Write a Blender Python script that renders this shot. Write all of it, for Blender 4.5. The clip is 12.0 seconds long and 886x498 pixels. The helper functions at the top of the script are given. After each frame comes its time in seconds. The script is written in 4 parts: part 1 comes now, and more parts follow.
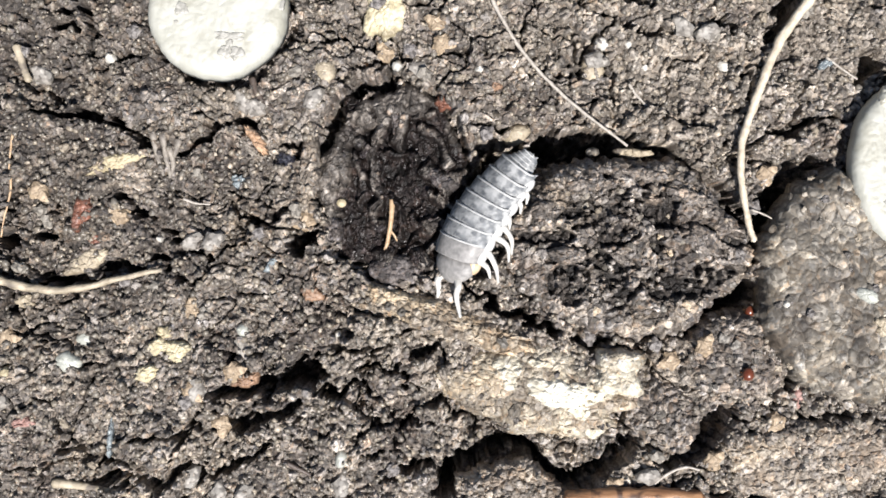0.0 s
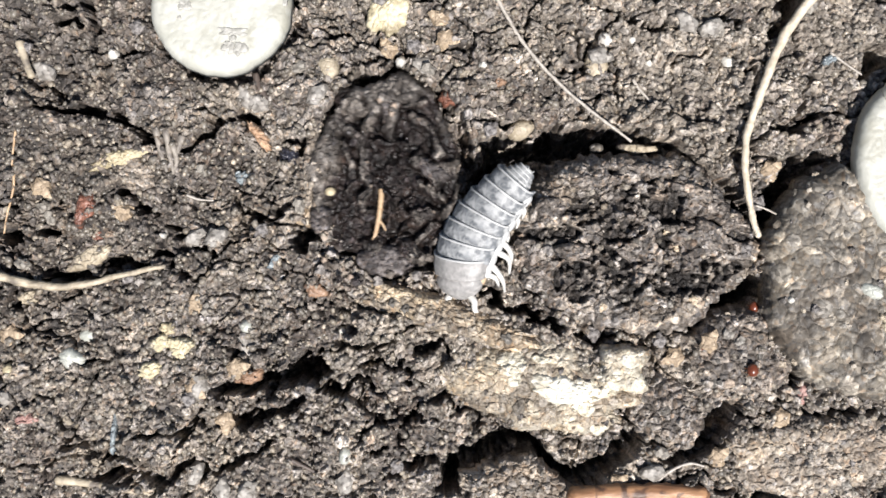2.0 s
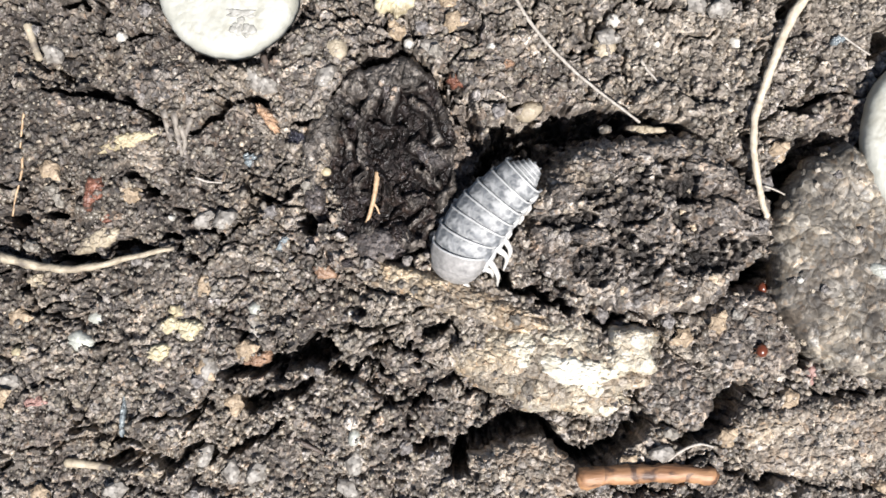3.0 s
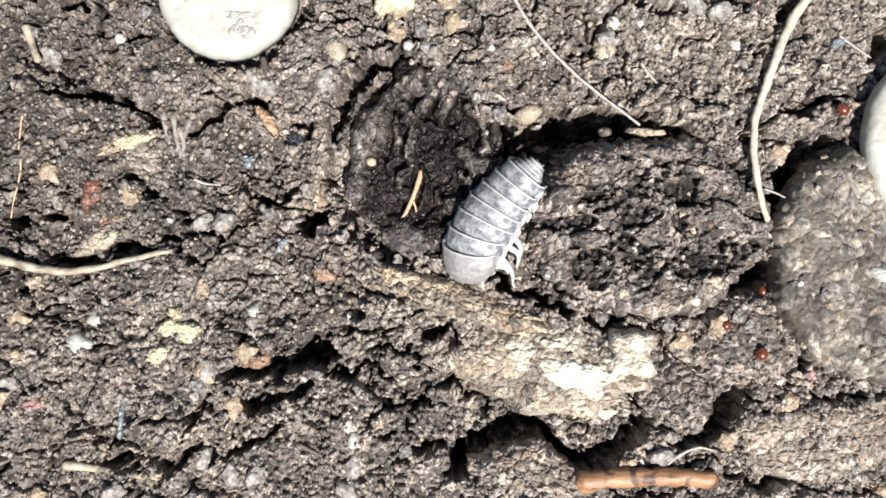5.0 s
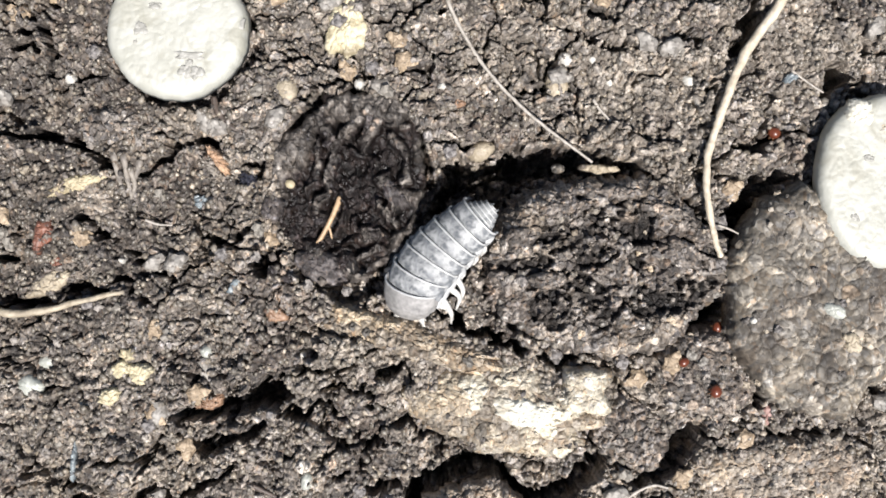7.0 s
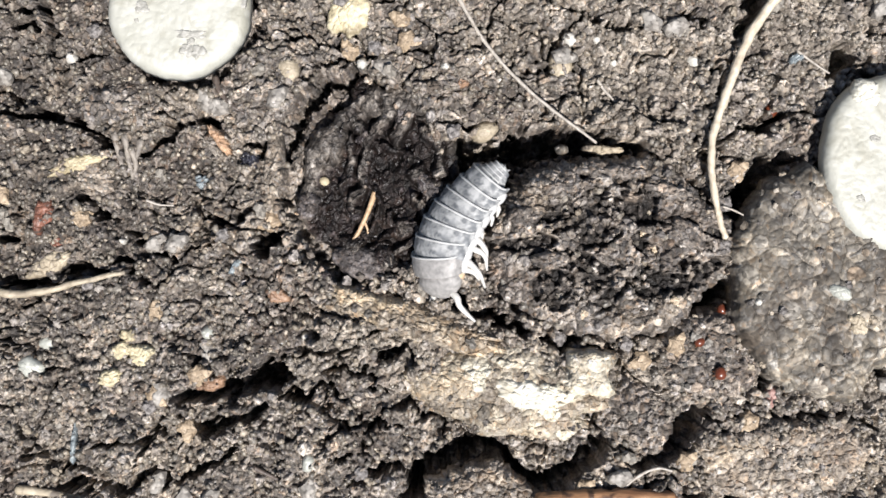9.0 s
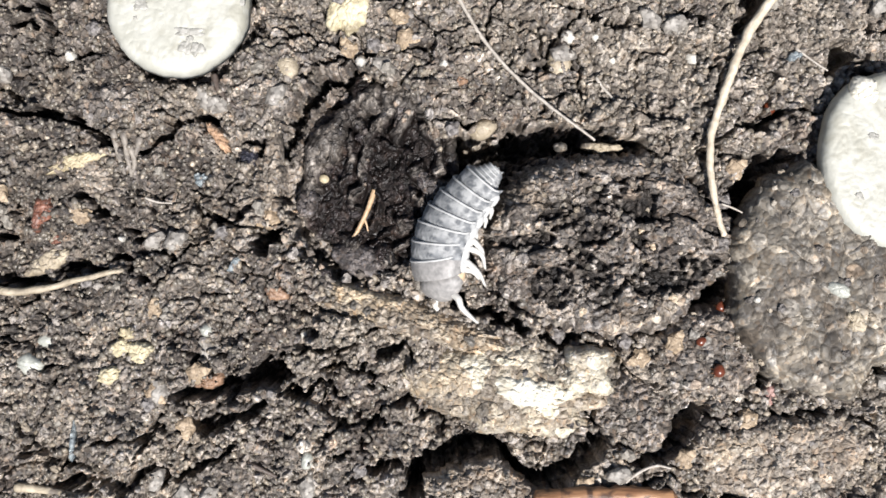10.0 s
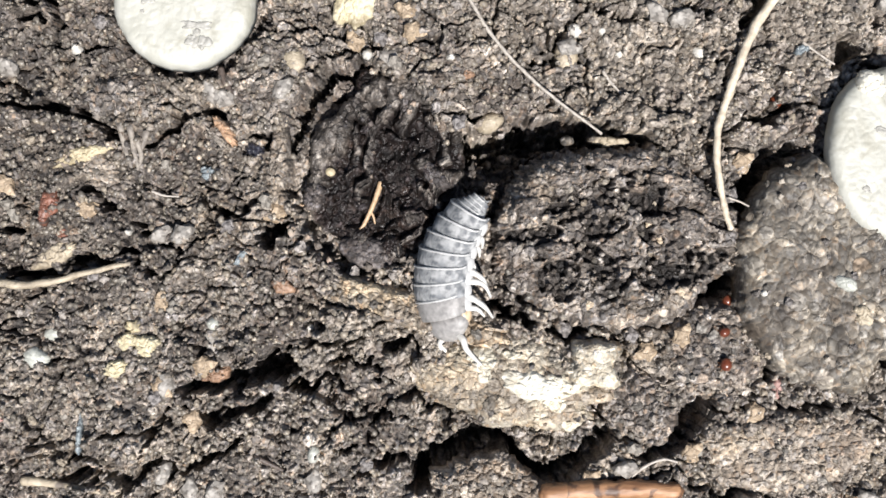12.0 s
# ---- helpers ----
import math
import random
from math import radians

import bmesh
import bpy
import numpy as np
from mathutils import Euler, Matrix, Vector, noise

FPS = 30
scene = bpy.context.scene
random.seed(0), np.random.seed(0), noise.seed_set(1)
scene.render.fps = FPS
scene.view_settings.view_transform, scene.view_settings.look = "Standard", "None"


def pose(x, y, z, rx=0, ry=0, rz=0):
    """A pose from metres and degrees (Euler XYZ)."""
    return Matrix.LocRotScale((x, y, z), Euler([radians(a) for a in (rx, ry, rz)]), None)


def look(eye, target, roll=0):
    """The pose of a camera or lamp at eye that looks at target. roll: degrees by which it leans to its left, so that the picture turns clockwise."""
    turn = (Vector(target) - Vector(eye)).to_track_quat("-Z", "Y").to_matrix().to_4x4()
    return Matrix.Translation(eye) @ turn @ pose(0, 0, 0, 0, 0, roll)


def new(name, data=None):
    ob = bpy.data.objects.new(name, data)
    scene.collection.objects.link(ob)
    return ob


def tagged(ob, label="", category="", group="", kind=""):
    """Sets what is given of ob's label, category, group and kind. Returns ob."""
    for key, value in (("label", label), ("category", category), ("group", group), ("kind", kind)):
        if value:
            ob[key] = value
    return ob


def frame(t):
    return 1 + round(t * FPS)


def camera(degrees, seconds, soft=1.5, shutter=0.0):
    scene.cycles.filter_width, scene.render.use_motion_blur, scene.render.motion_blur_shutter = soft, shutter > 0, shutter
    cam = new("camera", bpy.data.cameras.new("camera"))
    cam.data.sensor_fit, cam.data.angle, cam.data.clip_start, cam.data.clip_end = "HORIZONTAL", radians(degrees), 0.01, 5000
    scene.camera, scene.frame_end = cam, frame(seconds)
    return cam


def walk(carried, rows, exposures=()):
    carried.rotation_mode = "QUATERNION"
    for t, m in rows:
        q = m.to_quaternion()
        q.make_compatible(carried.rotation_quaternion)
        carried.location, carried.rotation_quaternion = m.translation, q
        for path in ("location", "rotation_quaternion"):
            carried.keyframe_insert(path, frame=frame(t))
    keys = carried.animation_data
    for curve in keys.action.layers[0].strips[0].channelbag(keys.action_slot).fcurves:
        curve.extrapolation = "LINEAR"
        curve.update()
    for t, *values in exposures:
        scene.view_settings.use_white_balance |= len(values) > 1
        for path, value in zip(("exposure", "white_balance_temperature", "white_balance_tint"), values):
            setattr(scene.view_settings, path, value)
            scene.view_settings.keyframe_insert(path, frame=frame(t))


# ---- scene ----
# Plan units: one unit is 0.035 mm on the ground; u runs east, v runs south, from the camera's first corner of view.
G = 3.5e-5
H = 784 * G / math.tan(radians(20))


def at(u, v, h=0.0):
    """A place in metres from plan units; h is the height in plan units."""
    return Vector(((u - 784) * G, (441 - v) * G, h * G))


# ---- camera: held straight above the soil, drifting by hand ----
cam = camera(40, 12.0, soft=1.6, shutter=0.5)
CAMERA_ROWS = [
    (0.0, 784.0, 441.0, 1.0000, 0.00), (0.5, 781.2, 449.9, 1.0000, -0.03), (1.0, 780.5, 444.2, 1.0011, -0.03),
    (1.5, 792.9, 445.0, 1.0030, -0.04), (2.0, 777.3, 448.0, 1.0018, -0.05), (2.5, 765.5, 458.4, 1.0012, -0.07),
    (3.0, 761.9, 480.6, 1.0019, -0.21), (5.0, 763.1, 475.9, 1.0043, -0.14), (5.5, 788.4, 450.6, 1.0072, -0.23),
    (6.0, 865.2, 430.1, 1.0087, -0.60), (6.5, 845.5, 379.7, 1.0073, -0.59), (7.0, 846.6, 408.6, 1.0081, -0.58),
    (7.2, 847.9, 421.1, 1.0101, -0.58), (9.0, 841.2, 441.7, 1.0147, -0.48), (9.5, 839.8, 444.4, 1.0137, -0.49),
    (10.0, 843.3, 446.0, 1.0145, -0.49), (10.5, 844.8, 442.0, 1.0153, -0.50), (11.0, 849.6, 438.8, 1.0160, -0.52),
    (11.5, 832.9, 443.6, 1.0152, -0.43), (12.0, 831.6, 457.1, 1.0147, -0.46)]
EXPOSURES = [(0.0, 1.0), (3.0, 1.02), (5.0, 1.10), (5.5, 1.08), (6.0, 0.91), (6.5, 0.92), (7.0, 0.93), (9.0, 0.93), (12.0, 0.94)]
walk(cam, [(t, pose(*at(u, v)[:2], H / s, 0, 0, roll)) for t, u, v, s, roll in CAMERA_ROWS], EXPOSURES)

# ---- light: sky and one sun, high from the south ----
SUN_ELEVATION, SUN_FROM = 62.0, 159.0          # degrees; compass bearing the light comes from
world = bpy.data.worlds.new("sky")
scene.world = world
world.use_nodes = True
sky = world.node_tree.nodes.new("ShaderNodeTexSky")
sky.sky_type, sky.sun_disc = "NISHITA", False
sky.sun_elevation, sky.sun_rotation = radians(SUN_ELEVATION), radians(SUN_FROM)
world.node_tree.nodes["Background"].inputs["Strength"].default_value = 0.05
world.node_tree.links.new(sky.outputs[0], world.node_tree.nodes["Background"].inputs["Color"])
sun = new("sun", bpy.data.lights.new("sun", "SUN"))
sun.data.energy, sun.data.angle, sun.data.color = 5.0, radians(0.6), (1.0, 0.965, 0.94)
bearing, rise = radians(SUN_FROM), radians(SUN_ELEVATION)
sun_way = Vector((math.sin(bearing) * math.cos(rise), math.cos(bearing) * math.cos(rise), math.sin(rise)))
sun.matrix_world = look(sun_way * 0.5, (0, 0, 0))

# ---- noise on arrays ----
RNG = np.random.RandomState(7)
TABLE = RNG.rand(256, 256, 4)


def smooth(a, b, x):
    s = np.clip((x - a) / (b - a), 0, 1)
    return s * s * (3 - 2 * s)


def value_noise(x, y, size, seed=0):
    x, y = x / size + seed * 17.31, y / size + seed * 9.77
    i, j = np.floor(x).astype(int), np.floor(y).astype(int)
    f, g = x - i, y - j
    f, g = f * f * (3 - 2 * f), g * g * (3 - 2 * g)
    a, b = TABLE[i % 256, j % 256, 0], TABLE[(i + 1) % 256, j % 256, 0]
    c, d = TABLE[i % 256, (j + 1) % 256, 0], TABLE[(i + 1) % 256, (j + 1) % 256, 0]
    return (a * (1 - f) + b * f) * (1 - g) + (c * (1 - f) + d * f) * g


def fbm(x, y, size, octaves=4, seed=0):
    total, weight = 0.0, 1.0
    for k in range(octaves):
        total = total + weight * (value_noise(x, y, size, seed + k * 3) - 0.5)
        size, weight = size * 0.5, weight * 0.5
    return total


CELL_X, CELL_Y, CELL_MARK = (np.ascontiguousarray(TABLE[..., k], dtype=np.float32).ravel() for k in (1, 2, 3))


def cells(x, y, size, seed=0):
    """Distance to the nearest and second cell centre, in cell sizes, and the nearest cell's own random number."""
    x, y = x / size + seed * 5.13, y / size + seed * 3.71
    i, j = np.floor(x).astype(np.int32), np.floor(y).astype(np.int32)
    f, g = (x - i).astype(np.float32), (y - j).astype(np.float32)
    near, second, mark = np.full(x.shape, 81.0, np.float32), np.full(x.shape, 81.0, np.float32), np.zeros(x.shape, np.float32)
    for di in (-1, 0, 1):
        for dj in (-1, 0, 1):
            k = ((i + di) & 255) * 256 + ((j + dj) & 255)
            d = (CELL_X[k] + di - f) ** 2 + (CELL_Y[k] + dj - g) ** 2
            closer = d < near
            second = np.where(closer, near, np.minimum(second, d))
            mark = np.where(closer, CELL_MARK[k], mark)
            near = np.where(closer, d, near)
    return np.sqrt(near), np.sqrt(second), mark


def crumbs(x, y, rough=1.0, seed=0):
    """The relief of crumbly soil in plan units: chunks with creases between, packed round grains, a few larger ones; and each grain's own number."""
    wx = x + fbm(x, y, 34, 3, seed + 11) * 13
    wy = y + fbm(x, y, 34, 3, seed + 23) * 13
    z = 0.0
    for size, tall, k in ((62, 7, 1), (29, 6, 2)):
        near, second, mark = cells(wx, wy, size, seed + k)
        chunk = np.minimum((second - near) * 2.6, 1.0)
        z = z + tall * ((0.25 + 0.95 * mark) * (0.5 * (1 - np.minimum(near, 1) ** 2) + 0.5 * chunk) - 0.42)
    low = z - 3.0
    wx, wy = x + (wx - x) * 0.6, y + (wy - y) * 0.6
    near, second, tone = cells(wx, wy, 16, seed + 3)
    z = z + 15 * ((0.45 + 0.7 * tone) * np.sqrt(1 - (1 - np.minimum((second - near) * 1.35, 1)) ** 2) - 0.55)
    near, second, mark = cells(wx, wy, 8.5, seed + 4)
    z = z + 5.0 * ((0.3 + 0.7 * mark) * np.sqrt(1 - (1 - np.minimum((second - near) * 1.5, 1)) ** 2) - 0.5)
    tone = 0.7 * tone + 0.3 * mark
    near, second, mark = cells(x + (wx - x) * 0.5, y + (wy - y) * 0.5, 34, seed + 7)
    size = 0.15 + 0.24 * ((mark * 7.31) % 1) ** 2
    stone = (mark > 0.5) & (near < size)
    z = np.where(stone, np.maximum(z, low) + 15 * size * np.sqrt(np.clip(1 - (near / size) ** 2, 0, 1)) + 3.0, z)
    tone = np.where(stone, 0.35 + 0.65 * ((mark * 13.7) % 1), tone)
    z = z + fbm(x, y, 9, 2, seed + 61) * 3
    return z * rough, tone


def line_distance(x, y, pts):
    """Distance to a line through a few points and the place along it from 0 to 1."""
    best, along = np.full(x.shape, 1e9), np.zeros(x.shape)
    n = len(pts) - 1
    for k in range(n):
        (ax, ay), (bx, by) = pts[k], pts[k + 1]
        dx, dy = bx - ax, by - ay
        s = np.clip(((x - ax) * dx + (y - ay) * dy) / (dx * dx + dy * dy), 0, 1)
        d = np.hypot(x - ax - s * dx, y - ay - s * dy)
        along = np.where(d < best, (k + s) / n, along)
        best = np.minimum(best, d)
    return best, along


# ---- relief of the ground ----
CRACKS = []                                    # (points, width, depth)
PITS = []                                      # (u, v, half length, half width, turn, depth)


def crack(width, depth, *pts):
    CRACKS.append((pts, width, depth))


def pit(u, v, a, b, turn=0.0, depth=110):
    PITS.append((u, v, a, b, radians(turn), depth))


crack(11, 90, (55, 196), (100, 206), (150, 212), (205, 208), (240, 240), (270, 268))
crack(9, 70, (185, 108), (225, 105), (255, 98))
crack(8, 60, (140, 0), (165, 40), (155, 90))
crack(9, 70, (350, 205), (395, 225), (350, 245), (325, 275))
crack(13, 90, (40, 496), (100, 500), (160, 490), (225, 470), (285, 460))
crack(6, 40, (20, 140), (80, 155), (110, 190), (60, 200))
crack(12, 90, (205, 352), (245, 370), (268, 388))
crack(8, 60, (280, 405), (320, 430), (380, 445))
crack(7, 50, (290, 480), (340, 500), (400, 440), (440, 430))
crack(20, 130, (375, 700), (440, 688), (500, 672), (550, 655))
crack(11, 90, (560, 690), (600, 700), (625, 685), (650, 690))
crack(12, 90, (395, 740), (430, 752), (480, 735), (520, 715))
crack(10, 80, (250, 775), (310, 770), (350, 750), (300, 800))
crack(10, 80, (170, 820), (190, 808), (240, 830))
crack(12, 80, (170, 848), (240, 850), (290, 860), (320, 830), (380, 845), (420, 815), (470, 790))
crack(8, 60, (90, 770), (140, 775))
crack(8, 50, (100, 790), (160, 800))
crack(10, 80, (670, 855), (700, 838), (740, 828), (780, 830))
crack(9, 70, (640, 800), (680, 795))
crack(6, 45, (640, 690), (650, 740), (700, 760), (760, 745))
crack(8, 60, (640, 660), (700, 650), (745, 690))
crack(36, 240, (785, 870), (800, 825), (850, 815), (900, 790), (935, 800))
crack(28, 220, (935, 800), (965, 840), (1000, 865), (1040, 850), (1070, 825), (1105, 792), (1120, 770))
crack(9, 70, (1110, 780), (1160, 795), (1210, 790))
crack(30, 160, (1195, 815), (1240, 785), (1262, 755), (1290, 728))
crack(8, 70, (1290, 735), (1330, 745), (1370, 722), (1395, 715))
crack(7, 60, (1395, 715), (1440, 745), (1520, 735), (1580, 750))
crack(36, 240, (1210, 580), (1265, 565), (1310, 535), (1332, 515))
crack(9, 80, (1335, 520), (1362, 585), (1378, 612))
crack(17, 120, (1392, 690), (1405, 650), (1415, 630))
crack(48, 230, (1342, 445), (1366, 400), (1384, 360), (1402, 305))
crack(16, 110, (1400, 300), (1440, 292), (1490, 310))
crack(15, 100, (1360, 240), (1400, 225), (1440, 205))
crack(16, 120, (1360, 70), (1385, 25), (1400, -20))
crack(9, 70, (1340, 130), (1325, 200), (1312, 260))
crack(10, 80, (1258, 30), (1285, 45), (1320, 60))
crack(28, 150, (560, 285), (572, 246), (585, 212), (605, 178), (632, 158), (660, 150))
crack(30, 150, (650, 150), (690, 148), (704, 166), (745, 176), (765, 192))
crack(13, 120, (755, 196), (785, 225), (806, 262), (822, 300))
crack(11, 110, (815, 292), (838, 280))
crack(7, 60, (840, 222), (900, 225), (1000, 230))
crack(7, 50, (960, 135), (1030, 128))
crack(6, 45, (600, 140), (660, 105), (740, 100))
crack(7, 50, (520, 70), (590, 60), (645, 85), (700, 70))
crack(6, 40, (820, 80), (870, 95), (930, 80))
crack(11, 110, (835, 515), (880, 548), (930, 572), (985, 588))
crack(9, 80, (1010, 600), (1060, 610), (1120, 622))
crack(8, 70, (1085, 710), (1105, 735))
crack(9, 60, (720, 640), (745, 615), (780, 620))
crack(6, 40, (390, 600), (420, 660), (440, 690))
crack(7, 60, (1130, 690), (1190, 690), (1215, 680))
crack(6, 45, (400, 330), (420, 380), (470, 395))
crack(6, 45, (30, 560), (90, 600))
crack(6, 45, (1100, 30), (1130, 60), (1180, 50))
crack(7, 50, (1420, -60), (1500, -40), (1560, 20))
crack(8, 60, (1440, 820), (1460, 790), (1530, 800))
crack(7, 50, (60, -60), (100, -20), (180, -30))
crack(9, 70, (700, 930), (800, 950), (900, 920))
crack(9, 60, (1550, 600), (1620, 640), (1680, 630))
pit(10, 424, 22, 20)
pit(533, 424, 34, 20, -25)
pit(432, 216, 26, 13, 15)
pit(545, 660, 36, 24, -10, 140)
pit(400, 697, 30, 14, -5)
pit(745, 630, 26, 10, -25)
pit(1535, 118, 30, 34, 0, 120)
pit(1430, 300, 30, 16, 0)
pit(1365, 850, 32, 20, 20)
pit(70, 415, 18, 12)
pit(120, 7, 40, 12)
pit(525, 265, 30, 14, 20, 60)
pit(1317, 133, 13, 10, 0, 60)
pit(115, 45, 22, 18)
pit(1640, 520, 30, 16, 20)
crack(36, 260, (838, 345), (846, 306), (876, 272), (930, 262), (1000, 260), (1060, 258), (1110, 262), (1160, 276), (1205, 300))
crack(24, 180, (1160, 276), (1205, 300), (1250, 332), (1290, 362), (1328, 398))
crack(24, 240, (880, 296), (930, 285), (980, 278), (1040, 272))
# beds in which the loose pieces sit
pit(392, 26, 128, 128, 0, 40)
pit(702, 328, 140, 168, 4, 62)
pit(1117, 433, 224, 164, 6, 50)
pit(858, 405, 42, 112, 25, 36)
pit(912, 318, 52, 34, -35, 120)
pit(940, 292, 46, 20, 0, 160)


def ground_height(u, v):
    """Height of the soil in plan units, and the tone number of its grains."""
    u, v = np.asarray(u, float), np.asarray(v, float)
    wu = u + fbm(u, v, 26, 3, 41) * 26
    wv = v + fbm(u, v, 26, 3, 57) * 26
    z = fbm(u, v, 330, 3, 1) * 34 + fbm(u, v, 90, 3, 5) * 13
    # clods parted by fine cracks
    near, second, mark = cells(u + fbm(u, v, 60, 4, 71) * 60, v + fbm(u, v, 60, 4, 83) * 60, 120, 9)
    gap = smooth(0.012, 0.07, second - near)
    z = z + (mark - 0.5) * 26 - (1 - gap) * 48 * smooth(-0.12, 0.2, fbm(u, v, 200, 2, 31))
    near, second, mark = cells(u + fbm(u, v, 40, 4, 171) * 40, v + fbm(u, v, 40, 4, 183) * 40, 62, 19)
    z = z + (mark - 0.5) * 14 - (1 - smooth(0.02, 0.10, second - near)) * 20 * smooth(-0.05, 0.25, fbm(u, v, 120, 2, 131))
    relief, tone = crumbs(u, v, 1.0, 2)
    z = z + relief
    jag = fbm(u, v, 11, 3, 63) * 9
    cut = np.zeros(u.shape)
    for pts, width, depth in CRACKS:
        lo, hi = np.min(pts, 0) - width * 2 - 30, np.max(pts, 0) + width * 2 + 30
        m = (u > lo[0]) & (u < hi[0]) & (v > lo[1]) & (v < hi[1])
        if not m.any():
            continue
        loose = 1.0 if width < 26 else 0.45
        d, s = line_distance(u[m] + (wu[m] - u[m]) * loose, v[m] + (wv[m] - v[m]) * loose, pts)
        d = np.abs(d + jag[m])
        half = width * 0.62 * (0.55 + 0.75 * np.sin(np.pi * np.clip(s, 0.02, 0.98)) ** 0.5)
        half = half * (0.75 + 0.5 * value_noise(u[m], v[m], 24, 77))
        if width < 20:
            down = 1 - smooth(0.78, 1.06, d / half)
        else:                                  # broken ledges down the sides
            k = d / half
            down = 1 - 0.42 * smooth(0.90, 1.06, k) - 0.33 * smooth(0.66, 0.80, k + np.abs(fbm(u[m], v[m], 14, 3, 301)) * 0.8) - 0.25 * smooth(0.38, 0.52, k + np.abs(fbm(u[m], v[m], 12, 3, 311)) * 0.8)
        cut[m] = np.maximum(cut[m], depth * down)
    for pu, pv, a, b, turn, depth in PITS:
        r = max(a, b) * 1.5 + 20
        m = (np.abs(u - pu) < r) & (np.abs(v - pv) < r)
        if not m.any():
            continue
        x, y = wu[m] - pu, wv[m] - pv
        c, s = math.cos(turn), math.sin(turn)
        d = np.hypot((x * c + y * s) / a, (y * c - x * s) / b) + jag[m] / min(a, b)
        cut[m] = np.maximum(cut[m], depth * (1 - smooth(1 - 12 / min(a, b) if min(a, b) > 100 else 0.9, 1.05, d)))
    return z - cut, tone


# ---- materials ----
def material(name):
    m = bpy.data.materials.new(name)
    m.use_nodes = True
    return m, m.node_tree.nodes, m.node_tree.links, m.node_tree.nodes["Principled BSDF"]


def ramp_node(nodes, stops):
    r = nodes.new("ShaderNodeValToRGB")
    while len(r.color_ramp.elements) < len(stops):
        r.color_ramp.elements.new(0.5)
    for e, (p, c) in zip(r.color_ramp.elements, stops):
        e.position, e.color = p, (*c, 1)
    return r


def noise_node(nodes, links, coord, size, detail=4, distortion=0.0):
    n = nodes.new("ShaderNodeTexNoise")
    n.inputs["Scale"].default_value = 1 / (size * G)
    n.inputs["Detail"].default_value = detail
    n.inputs["Distortion"].default_value = distortion
    links.new(coord, n.inputs["Vector"])
    return n


def mix_node(nodes, links, fac, a, b, blend="MIX"):
    m = nodes.new("ShaderNodeMix")
    m.data_type, m.blend_type = "RGBA", blend
    for socket, value in ((m.inputs[0], fac), (m.inputs[6], a), (m.inputs[7], b)):
        if isinstance(value, (int, float)):
            socket.default_value = value
        elif isinstance(value, tuple):
            socket.default_value = (*value, 1)
        else:
            links.new(value, socket)
    return m.outputs[2]


